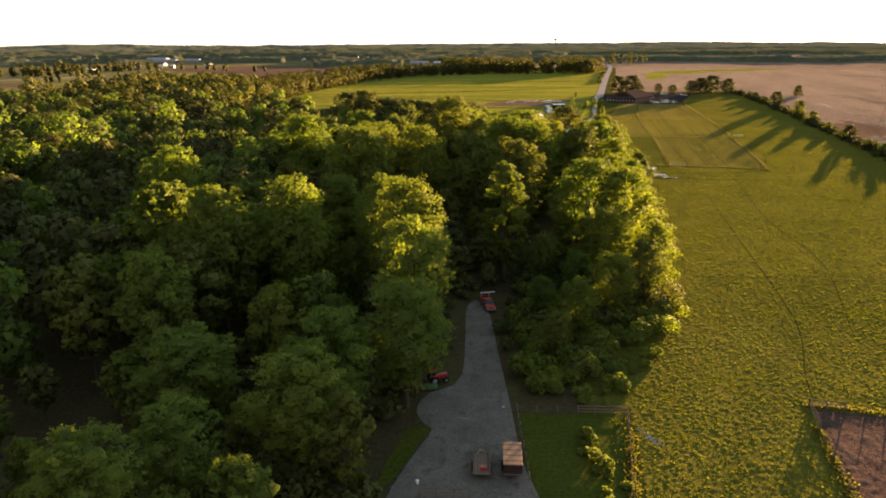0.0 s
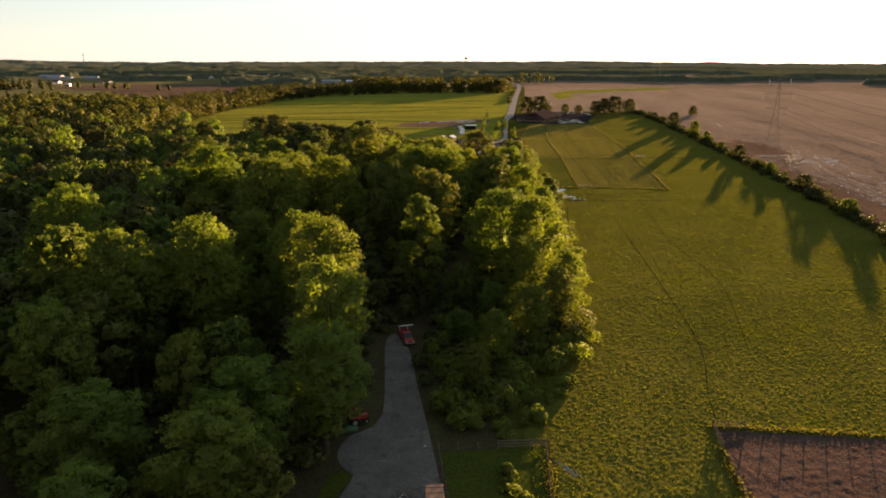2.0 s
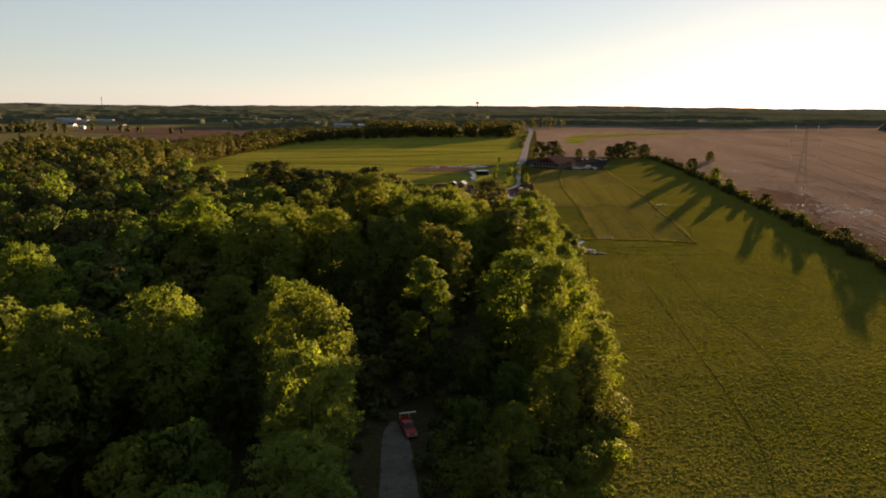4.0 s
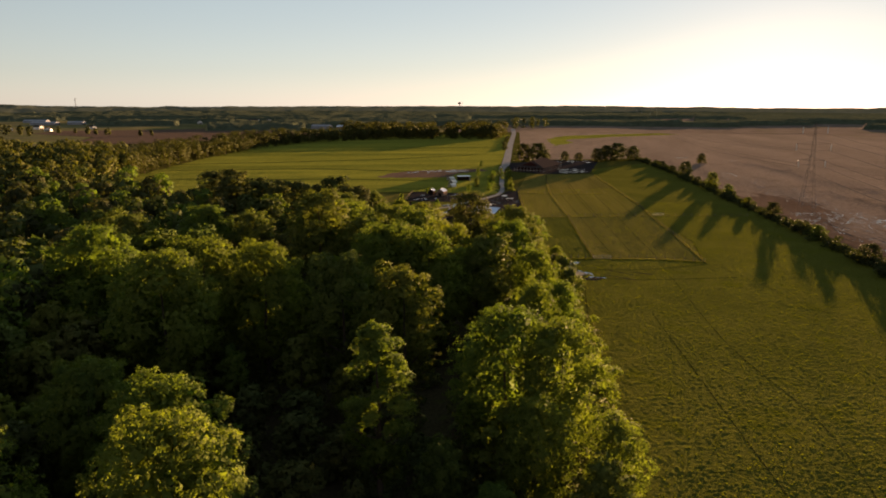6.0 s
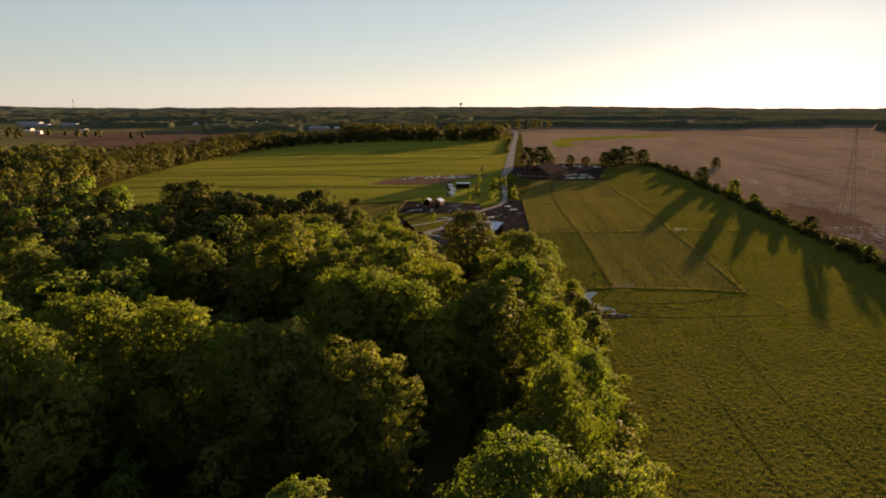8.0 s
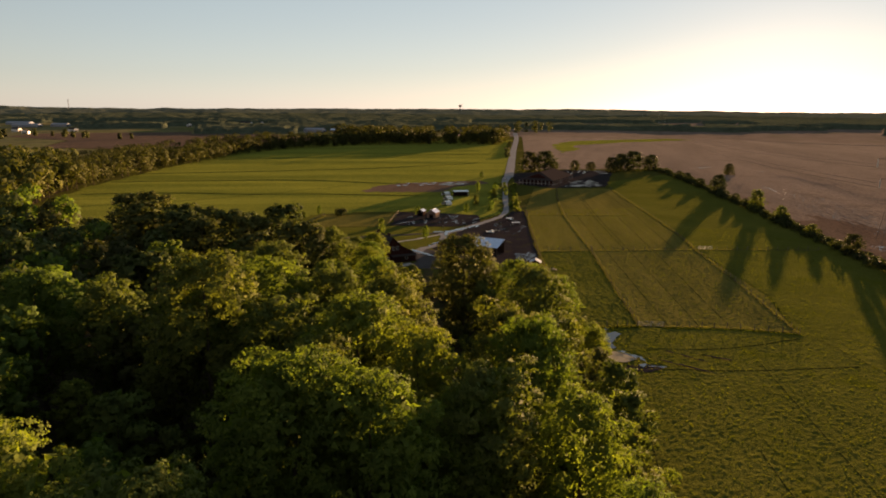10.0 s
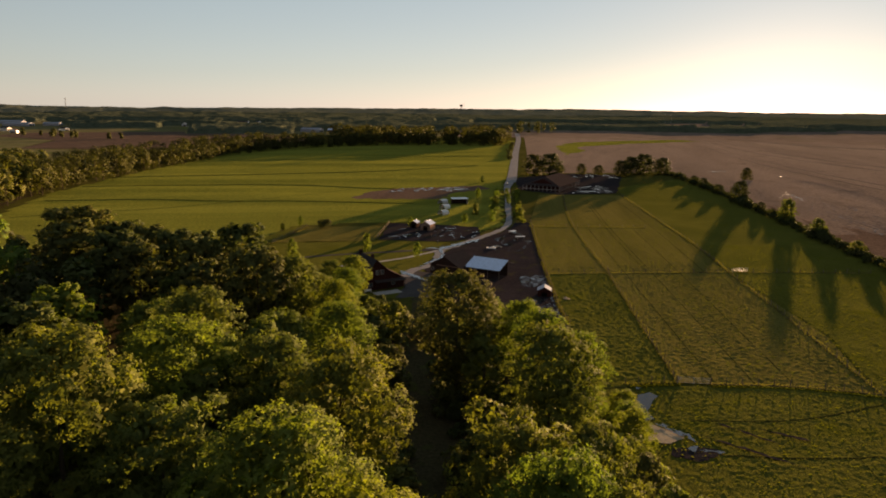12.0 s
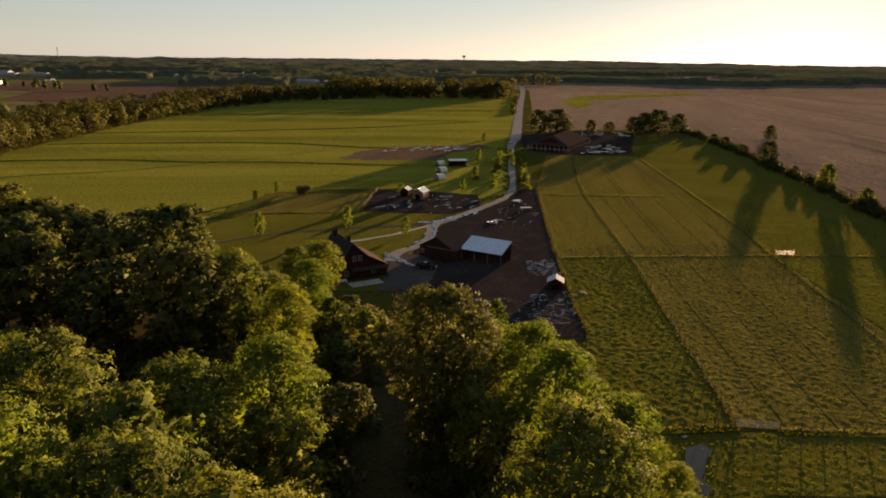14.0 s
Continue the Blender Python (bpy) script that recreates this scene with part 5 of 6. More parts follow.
# ---- farmhouse ----


def window(parent, w, h, m):
    f = part("window", join(box((w, 0.10, 0.10), (0, 0, h / 2)), box((w, 0.10, 0.10), (0, 0, -h / 2)), box((0.10, 0.10, h), (-w / 2, 0, 0)), box((0.10, 0.10, h), (w / 2, 0, 0)), box((0.05, 0.06, h), (0, 0, 0)), box((w, 0.06, 0.05), (0, 0, 0))), M_concrete, parent, "pale-framed window")
    f.matrix_basis = m
    g = part("pane", box((w, 0.03, h)), M_glass, f)
    return f


def house():
    # ridge runs away from the lane; the front gable faces the wood
    top = thing("farmhouse", pose(40.2, 361.0, 0.08, 0, 0, 21), "dark red farmhouse with a steep dark roof and low porch", "house")
    L = 13.5
    prof = [(-6.8, 0), (-6.8, 3.2), (-5.2, 5.6), (-2.8, 9.0), (1.0, 5.5), (6.2, 2.7), (6.2, 0)]
    body = prism(prof, L)
    part("wall", body, M_red, top, "dark red board siding")
    # left slopes dark, right slopes brown: shade and sunlight set in the roof colour
    for i, (a, b, mat, label) in enumerate((((-7.1, 2.85), (-5.2, 5.7), M_roof_dark, "dark slate-grey roof slope, tone of the shaded side"), ((-5.2, 5.7), (-2.8, 9.12), M_roof_dark, "dark slate-grey roof slope, tone of the shaded side"),
                                            ((-2.8, 9.12), (1.0, 5.62), M_roof_brown, "brown shingle roof slope, tone of the sunlit side"), ((1.0, 5.62), (6.8, 2.5), M_roof_brown, "brown shingle roof slope, tone of the sunlit side"))):
        part("roof", slab(a, b, L + 1.0), mat, top, label)
    for x, y, z in ((-3.0, 4.6, 9.3), (-2.2, -2.5, 9.0)):
        part("chimney", join(box((0.8, 0.8, 2.4), (x, y, z - 0.4), 0.03), box((0.95, 0.95, 0.15), (x, y, z + 0.85))), M_brown, top, "dark brick chimney")
    for x, z, w, h in ((-2.4, 5.2, 0.9, 1.3), (-0.9, 5.2, 0.9, 1.3), (2.6, 1.6, 1.1, 1.2), (-4.6, 1.7, 1.1, 1.3)):
        window(top, w, h, pose(x, -L / 2 - 0.06, z))
    for y in (-4, 0, 4):
        window(top, 1.0, 1.2, pose(6.26, y, 1.5, 0, 0, 90))
    # porch roof and posts across the front
    part("porch_roof", box((9.6, 2.2, 0.14), (1.2, -L / 2 - 1.0, 2.75), 0.02, Matrix.Rotation(radians(9), 4, "X")), M_roof_brown, top, "low brown porch roof")
    for x in (-3.2, 0, 3, 5.6):
        part("porch_post", box((0.14, 0.14, 2.5), (x, -L / 2 - 1.8, 1.2), 0.01), M_brown, top)
    part("door", box((0.95, 0.08, 2.05), (1.1, -L / 2 - 0.05, 1.05), 0.01), M_brown, top, "dark plank door")
    return top


house()
tagged(part("patio", box((8.2, 3.6, 0.12), (43.0, 350.4, 0.12), 0.02, Matrix.Rotation(radians(21), 4, "Z")), M_concrete, None), "pale concrete patio before the farmhouse", "patio", kind="structure")
st = thing("garden_bench", pose(37.4, 350.8, 0.1, 0, 0, 15), "white-painted bench by the patio", "bench")
part("seat", box((2.2, 0.5, 0.06), (0, 0, 0.45), 0.01), M_white, st)
part("backrest", box((2.2, 0.06, 0.45), (0, 0.25, 0.75), 0.01), M_white, st)
for x in (-0.95, 0.95):
    for y in (-0.2, 0.2):
        part("leg", box((0.07, 0.07, 0.42), (x, y, 0.21)), M_white, st)


def barn():
    top = thing("garage_barn", pose(66.3, 374.0, 0.09, 0, 0, -39), "dark brown gabled barn beside the farmyard", "barn")
    W, L = 11, 11.5
    part("wall", prism([(-W / 2, 0), (-W / 2, 3.0), (0, 5.9), (W / 2, 3.0), (W / 2, 0)], L), M_brown, top)
    for sgn in (-1, 1):
        part("roof", slab((sgn * (W / 2 + 0.5), 2.75), (0, 6.02), L + 0.9), M_roof_brown if sgn > 0 else M_roof_dark, top, "worn shingle roof slope")
    part("beam", box((8.6, 0.12, 0.22), (1.2, -L / 2 - 0.1, 3.05), 0.01), M_tan, top, "pale lintel beam")
    for x in (-1.0, 2.6):
        part("barn_door", join(box((3.0, 0.10, 2.7), (x, -L / 2 - 0.07, 1.35), 0.01), *[box((0.06, 0.04, 2.6), (x - 1.2 + k * 0.6, -L / 2 - 0.13, 1.35)) for k in range(5)]), M_brown, top, "dark plank double door")
    window(top, 0.9, 1.0, pose(-4.6, -L / 2 - 0.06, 1.6))
    return top


barn()


def lean_to():
    top = thing("open_shelter", pose(76.0, 367.6, 0.09, 0, 0, -37), "open pole shelter with a pale metal roof", "shelter")
    W, D = 11.8, 6.4
    pitch = Matrix.Rotation(radians(18), 4, "X")
    roof = part("roof", box((W + 0.6, D + 0.8, 0.08), (0, 0, 3.95), 0, pitch), M_whiteroof, top, "pale metal roof tinted with sky blue")
    for k in range(13):
        part("seam", box((0.05, D + 0.8, 0.06), (-W / 2 + k * W / 12, 0, 4.01), 0, pitch), M_whiteroof, roof)
    for x in (-W / 2, -W / 6, W / 6, W / 2):
        part("pole", tube([(x, -D / 2, -0.1), (x, -D / 2, 2.95)], [0.11, 0.1]), M_post, top)
        part("pole", tube([(x, D / 2, -0.1), (x, D / 2, 4.8)], [0.11, 0.1]), M_post, top)
    part("back_wall", join(*[box((0.38, 0.05, 4.7), (-W / 2 + 0.2 + k * 0.4, D / 2 - 0.12, 2.3)) for k in range(30)]), M_brown, top, "dark vertical plank wall")
    part("side_wall", box((0.08, D - 0.3, 3.0), (-W / 2 + 0.1, 0, 1.45)), M_brown, top)
    part("beam", box((W + 2.5, 0.14, 0.2), (1.2, D / 2 - 0.4, 4.55), 0.01), M_post, top)
    return top


lean_to()


def small_shed(name, m, w, l, eave, ridge, wall, roof, label, group=""):
    top = thing(name, m, label, "shed", group)
    t = 0.08
    part("side_wall", box((t, l, eave), (-w / 2, 0, eave / 2)), wall, top)
    part("side_wall", box((t, l, eave), (w / 2, 0, eave / 2)), wall, top)
    part("back_wall", prism([(-w / 2, 0), (-w / 2, eave), (0, ridge - 0.03), (w / 2, eave), (w / 2, 0)], t), wall, top).location = (0, l / 2, 0)
    f = part("front_wall", join(prism([(-w / 2, eave * 0.72), (-w / 2, eave), (0, ridge - 0.03), (w / 2, eave), (w / 2, eave * 0.72)], t), box((w * 0.28, t, eave * 0.75), (-w * 0.36, 0, eave * 0.37)), box((w * 0.28, t, eave * 0.75), (w * 0.36, 0, eave * 0.37))), wall, top)
    f.location = (0, -l / 2, 0)
    for sgn in (-1, 1):
        part("roof", slab((sgn * (w / 2 + 0.22), eave - 0.16), (0, ridge + 0.02), l + 0.5, 0.06), roof, top)
    return top


small_shed("livestock_shed", pose(88.2, 342.8, 0.1, 0, 0, -18), 3.6, 3.4, 1.9, 2.8, M_red, M_sheetroof, "small red livestock shed with a pale metal roof")
small_shed("storage_shed", pose(66.6, 452, 0.1, 0, 0, -28), 4.4, 6.0, 2.7, 4.0, M_tan, M_whiteroof, "tan storage shed with a pale metal roof")
small_shed("storage_shed", pose(61.4, 458, 0.1, 0, 0, -25), 3.0, 4.0, 2.4, 3.2, M_brown, M_whiteroof, "small dark shed with a pale roof edge")


def hoop_shelter(m, w, l, h, label):
    top = thing("hoop_shelter", m, label, "shelter", "row of hoop shelters")
    pts = [(-w / 2, 0)] + [(-w / 2 * math.cos(a), h * 0.25 + h * 0.75 * math.sin(a)) for a in np.linspace(0, math.pi, 13)] + [(w / 2, 0)]
    inner = [(x * 0.96, z * 0.97) for x, z in pts]
    part("cover", prism(pts + inner[::-1], l), M_white, top, "white fabric cover")
    part("end_wall", prism([(x * 0.95, z * 0.95) for x, z in pts], 0.06), M_galv, top).location = (0, l / 2 - 0.1, 0)
    for y in (-l / 2 + 0.1, 0, l / 2 - 0.3):
        part("hoop", prism([(x * 0.955, z * 0.96) for x, z in pts] + [(x * 0.93, z * 0.94) for x, z in pts[::-1]], 0.08), M_galv, top).location = (0, y, 0)


for x, y in ((79.4, 494), (83, 514), (84.6, 534)):
    hoop_shelter(pose(x, y, 0.08, 0, 0, -55), 3.8, 4.4, 2.3, "white hoop-roofed livestock shelter on grass")
sh = thing("run_in_shed", pose(93.5, 531, 0.08, 0, 0, 2), "dark open-fronted shed with a pale roof edge", "shed")
part("roof", box((9.4, 4.6, 0.12), (0, 0, 3.1), 0, Matrix.Rotation(radians(4), 4, "X")), M_galv, sh)
part("back_wall", box((9, 0.1, 3), (0, 2, 1.5)), M_brown, sh)
for x in (-4.45, 4.45):
    part("side_wall", box((0.1, 4, 3), (x, 0, 1.5)), M_white if x > 0 else M_brown, sh)


def big_barn():
    # long low barn by the road with an open colonnade
    top = thing("long_barn", pose(170.5, 606.5, 0.1, 0, 0, -34), "long low barn with a brown roof and open pale posts", "barn")
    W, L = 25, 50
    part("wall", prism([(-W / 2 + 2.4, 0), (-W / 2 + 2.4, 3.6), (0, 7.6), (W / 2 - 2.4, 3.6), (W / 2 - 2.4, 0)], L - 4), M_red, top)
    v = [(-W / 2 - 0.6, -L / 2 - 0.6, 3.3), (W / 2 + 0.6, -L / 2 - 0.6, 3.3), (W / 2 + 0.6, L / 2 + 0.6, 3.3), (-W / 2 - 0.6, L / 2 + 0.6, 3.3), (0, -L / 2 + 9, 8.6), (0, L / 2 - 9, 8.6)]
    bm = bmesh.new()
    q = [bm.verts.new(p) for p in v]
    for f in ((0, 1, 4), (1, 2, 5, 4), (2, 3, 5), (3, 0, 4, 5), (3, 2, 1, 0)):
        bm.faces.new([q[i] for i in f])
    part("roof", bm, M_roof_brown, top, "brown hipped roof")
    for x in np.linspace(-W / 2, W / 2, 10):
        part("post", box((0.28, 0.28, 3.3), (x, -L / 2, 1.65)), M_concrete, top)
    for y in np.linspace(-L / 2 + 3.5, L / 2, 14):
        part("post", box((0.28, 0.28, 3.3), (W / 2, y, 1.65)), M_concrete, top)
    part("rail", box((W, 0.1, 0.3), (0, -L / 2, 1.2)), M_concrete, top)


big_barn()

# ---- vehicles and yard things ----


def wheel(parent, x, y, r, w=0.24):
    bm = bmesh.new()
    bmesh.ops.create_cone(bm, segments=18, radius1=r, radius2=r, depth=w, cap_ends=True)
    bmesh.ops.bevel(bm, geom=bm.edges[:], offset=0.04, segments=2, affect="EDGES")
    bmesh.ops.transform(bm, matrix=Matrix.Rotation(math.pi / 2, 4, "X"), verts=bm.verts)
    bmesh.ops.translate(bm, vec=(x, y, r), verts=bm.verts)
    tyre = part("tyre", bm, M_rubber, parent)
    bm = bmesh.new()
    bmesh.ops.create_cone(bm, segments=14, radius1=r * 0.58, radius2=r * 0.5, depth=w + 0.03, cap_ends=True)
    bmesh.ops.transform(bm, matrix=Matrix.Rotation(math.pi / 2, 4, "X"), verts=bm.verts)
    bmesh.ops.translate(bm, vec=(x, y, r), verts=bm.verts)
    part("rim", bm, M_galv, tyre)


def pickup(m, paint, label, bar=False):
    top = thing("pickup_truck", m, label, "truck")
    side = [(-2.7, 0.5), (-2.7, 1.05), (-0.55, 1.08), (1.05, 1.1), (2.55, 1.0), (2.7, 0.8), (2.7, 0.5)]
    bm = prism(side, 1.85)
    bmesh.ops.bevel(bm, geom=bm.edges[:], offset=0.07, segments=2, affect="EDGES")
    part("body", bm, paint, top)
    cab = prism([(-0.6, 1.05), (-0.5, 1.72), (0.45, 1.75), (1.15, 1.08)], 1.62)
    bmesh.ops.bevel(cab, geom=cab.edges[:], offset=0.06, segments=2, affect="EDGES")
    part("cab", cab, M_glass, top)
    part("cab_roof", box((1.0, 1.5, 0.06), (-0.02, 0, 1.76), 0.02), paint, top)
    part("bed", join(box((2.0, 0.08, 0.4), (-1.65, 0.86, 1.2)), box((2.0, 0.08, 0.4), (-1.65, -0.86, 1.2)), box((0.08, 1.75, 0.4), (-2.62, 0, 1.2))), paint, top)
    for x in (-1.7, 1.75):
        for y in (-0.82, 0.82):
            wheel(top, x, y, 0.38)
    for y in (-0.65, 0.65):
        part("headlight", box((0.08, 0.35, 0.16), (2.68, y, 0.85), 0.02), M_white, top)
        part("tail_light", box((0.06, 0.14, 0.3), (-2.7, y * 1.2, 0.95), 0.02), M_redpaint, top)
    part("bumper", box((0.16, 1.8, 0.18), (2.74, 0, 0.55), 0.03), M_galv, top)
    part("bumper", box((0.16, 1.8, 0.18), (-2.78, 0, 0.55), 0.03), M_galv, top)
    if bar:
        part("rack", join(box((0.2, 2.9, 0.16), (-2.45, 0.5, 2.15), 0.03), box((0.08, 0.08, 1.0), (-2.45, 0.8, 1.6)), box((0.08, 0.08, 1.0), (-2.45, -0.8, 1.6))), M_white, top, "white rack bar")
    return top


pickup(pose(58.8, 360.8, 0.1, 0, 0, -20), M_darkpaint, "dark pickup truck parked by the barn")
pickup(pose(10.2, 123.2, 0.1, 0, 0, -80), M_redpaint, "red pickup truck parked at the lane's end", True)
c = pickup(pose(142.5, 624, 0.15, 0, 0, 70), M_white, "white pickup truck on the country road")


def tractor(m):
    top = thing("tractor", m, "small red tractor under the trees by the lane", "tractor")
    part("hood", box((1.5, 0.7, 0.6), (0.75, 0, 1.05), 0.08), M_redpaint, top)
    part("body", box((1.3, 0.6, 0.5), (-0.4, 0, 0.85), 0.05), M_redpaint, top)
    for y in (-0.7, 0.7):
        part("fender", box((1.0, 0.4, 0.08), (-0.7, y, 1.4), 0.03), M_redpaint, top)
    part("seat", join(box((0.45, 0.45, 0.1), (-0.6, 0, 1.3), 0.03), box((0.1, 0.45, 0.4), (-0.82, 0, 1.5), 0.03)), M_rubber, top)
    part("canopy", box((1.5, 1.5, 0.08), (-0.5, 0, 2.3), 0.03), M_redpaint, top)
    for y in (-0.6, 0.6):
        part("canopy_post", box((0.06, 0.06, 1.1), (-0.95, y, 1.75)), M_rubber, top)
    for y in (-0.75, 0.75):
        wheel(top, -0.7, y, 0.7, 0.4)
        wheel(top, 1.2, y * 0.8, 0.42, 0.25)
    part("exhaust", tube([(0.9, 0.2, 1.3), (0.9, 0.2, 2.0)], [0.04, 0.04]), M_rubber, top)


tractor(pose(0.4, 93.2, 0.1, 0, 0, 20))
tp = thing("tarpaulin_heap", pose(-0.6, 91.2, 0.1), "small heap under a green tarpaulin", "heap")
part("tarpaulin", box((2.0, 1.3, 0.6), (0, 0, 0.3), 0.25), M_green, tp)


def trailer_base(top, w, l):
    part("deck", box((w, l, 0.14), (0, 0, 0.75), 0.02), M_post, top)
    part("drawbar", join(tube([(-0.6, l / 2, 0.65), (0, l / 2 + 1.3, 0.6)], [0.05] * 2, 5), tube([(0.6, l / 2, 0.65), (0, l / 2 + 1.3, 0.6)], [0.05] * 2, 5), tube([(0, l / 2 + 1.25, 0.0), (0, l / 2 + 1.25, 0.7)], [0.04] * 2, 5)), M_galv, top)
    for y in (-0.5, 0.4):
        for x in (-w / 2 - 0.05, w / 2 + 0.05):
            bm = bmesh.new()
            bmesh.ops.create_cone(bm, segments=16, radius1=0.36, radius2=0.36, depth=0.22, cap_ends=True)
            bmesh.ops.transform(bm, matrix=Matrix.Translation((x, y, 0.36)) @ Matrix.Rotation(math.pi / 2, 4, "Y"), verts=bm.verts)
            part("wheel", bm, M_rubber, top)


def stake_trailer(m):
    top = thing("flatbed_trailer", m, "flatbed trailer with open slatted sides", "trailer")
    trailer_base(top, 2.1, 4.2)
    for x in (-1.02, 1.02):
        for z in (1.05, 1.4, 1.75):
            part("side_board", box((0.05, 4.2, 0.16), (x, 0, z)), M_post, top)
        for y in (-2, -0.7, 0.7, 2):
            part("stake", box((0.08, 0.08, 1.1), (x, y, 1.35)), M_post, top)
    part("headboard", join(*[box((2.0, 0.05, 0.16), (0, 2.1, z)) for z in (1.05, 1.4, 1.75)]), M_post, top)
    part("load", box((0.8, 0.6, 0.5), (0.2, -1.3, 1.07), 0.06), M_redpaint, top, "red fuel can box")
    for k in range(4):
        part("plank", box((0.22, 3.6, 0.08), (-0.7 + k * 0.4, 0.1, 0.87 + 0.01 * k)), M_tan, top)


def covered_trailer(m):
    top = thing("covered_trailer", m, "trailer covered with a tan tarpaulin", "trailer")
    trailer_base(top, 2.2, 4.6)
    part("body", box((2.2, 4.6, 1.2), (0, 0, 1.43), 0.03), M_brown, top)
    bm = box((2.3, 4.7, 0.18), (0, 0, 2.08), 0.06)
    part("cover", bm, M_tan, top, "tan tarpaulin cover")
    for y in (-1.6, -0.5, 0.6, 1.7):
        part("strap", box((2.34, 0.06, 0.2), (0, y, 2.08)), M_brown, top)


stake_trailer(pose(5.8, 71.3, 0.1, 0, 0, -3))
covered_trailer(pose(9.5, 71.4, 0.1, 0, 0, -4))
bx = thing("white_bucket", pose(-1.9, 68.6, 0.1), "white plastic bucket on the gravel", "bucket")
part("bucket", tube([(0, 0, 0), (0, 0, 0.4)], [0.16, 0.2], 12), M_white, bx)
part("rim", tube([(0, 0, 0.38), (0, 0, 0.42)], [0.22, 0.22], 12), M_white, bx)
fence([(-1.5, 66.2), (4.2, 65.8)], 1.9, "dark board fence across the gravel yard", 3, True)


def litter_heap(x, y, r, mat, label, seed):
    rr = np.random.default_rng(seed)
    top = thing("litter_heap", pose(x, y, 0.12), label, "heap")
    for _ in range(9):
        w, l = rr.uniform(0.4, 1.0) * r, rr.uniform(0.3, 0.8) * r
        part("board", box((w, l, 0.10), (rr.normal(0, r * 0.5), rr.normal(0, r * 0.5), rr.uniform(0.05, 0.35)), 0.02, Euler((rr.normal(0, 0.2), rr.normal(0, 0.2), rr.uniform(0, 3))).to_matrix().to_4x4()), mat, top)


litter_heap(86.8, 409.6, 2.0, M_white, "heap of pale sheets and boards in the yard", 1)
litter_heap(89.4, 412.0, 1.2, M_straw, "scatter of pale straw and boards", 2)
litter_heap(93, 338, 1.1, M_straw, "scatter of pale litter by the livestock shed", 3)
for x, y, w, l, turn in ((102.2, 439.6, 3.4, 2.0, 35), (102.4, 427.0, 4.0, 1.5, 0)):
    t = thing("farm_wagon", pose(x, y, 0.1, 0, 0, turn), "low farm wagon with a pale flat bed", "wagon")
    part("bed", box((w, l, 0.12), (0, 0, 0.95), 0.02), M_galv, t)
    part("chassis", box((w * 0.8, 0.2, 0.2), (0, 0, 0.78)), M_brown, t)
    for sx in (-w * 0.35, w * 0.35):
        for sy in (-l * 0.4, l * 0.4):
            wheel(t, sx, sy, 0.36, 0.2)
pl = thing("utility_pole", pose(66.8, 419.0, 0.05), "short wooden pole at the drive junction", "pole")
part("pole", tube([(0, 0, -0.3), (0, 0, 4.5)], [0.14, 0.11], 9), M_post, pl)
part("crossbar", box((0.9, 0.1, 0.12), (0, 0, 4.3)), M_post, pl)
part("meter_box", box((0.3, 0.2, 0.5), (0, -0.16, 1.5), 0.02), M_galv, pl)

# ---- drains and tracks across the fields ----
# dark earth of the tracks; on the drains it stands for ditch shade
M_rut = surface("rut_earth_and_drain_shade", (0.028, 0.032, 0.009), (0.05, 0.05, 0.014), big=0.2, small=2, bump=0.9, dist=0.15)
# drains drawn as raised strips, the shade of a ditch in their colour
for pts, w, high in (([(-137, 560), (-82, 559.5), (-41, 550), (5, 547), (39, 539.5), (68, 534)], 0.9, 0.22), ([(-142, 628), (-88, 631), (-38, 632), (4, 625), (46, 607), (62, 604)], 1.0, 0.25), ([(-138, 687), (-50, 700), (48, 719), (100, 746), (151, 775)], 1.2, 0.30),
                     ([(-128, 500), (-103, 514), (-70, 523), (-27, 548.5)], 0.6, 0.12), ([(-24, 552), (2, 572), (32, 602)], 0.5, 0.07), ([(-120, 830), (20, 866), (190, 900)], 1.3, 0.2)):
    strip("drain_strip", pts, w, hay_height, M_rut, "low dark strip for a shaded drain in the hay field", "bank", rough=0.25, crown=high)
for pts, w in (([(90, 216), (88, 209), (77, 160), (67, 117), (57.6, 95), (55, 88)], 0.5), ([(90, 250), (108, 247), (132, 246)], 1.4), ([(91, 262), (110, 260), (131, 264)], 1.2), ([(80, 240), (64, 190), (50, 140)], 0.7), ([(112, 250), (96, 190), (90, 150), (74, 110)], 0.4)):
    strip("cattle_track", pts, w * 0.42, 0.14, M_rut, "dark trodden track across the pasture", "track", rough=0.3)
for k, u in enumerate((0.14, 0.33, 0.37, 0.6, 0.82)):
    a = [np.array((100, 279)) * (1 - u) + np.array((132, 270)) * u, np.array((117, 367)) * (1 - u) + np.array((157, 364)) * u, np.array((133, 448)) * (1 - u) + np.array((177, 444)) * u, np.array((160, 550)) * (1 - u) + np.array((198, 548)) * u]
    a = a[:3] if k % 3 == 0 else (a[1:] if k % 3 == 1 else a)
    strip("wheel_track", [tuple(p) for p in a], 0.2, 0.14, M_rut, "faint wheel track along the mown pasture", "track", rough=0.4)

# ---- power line ----


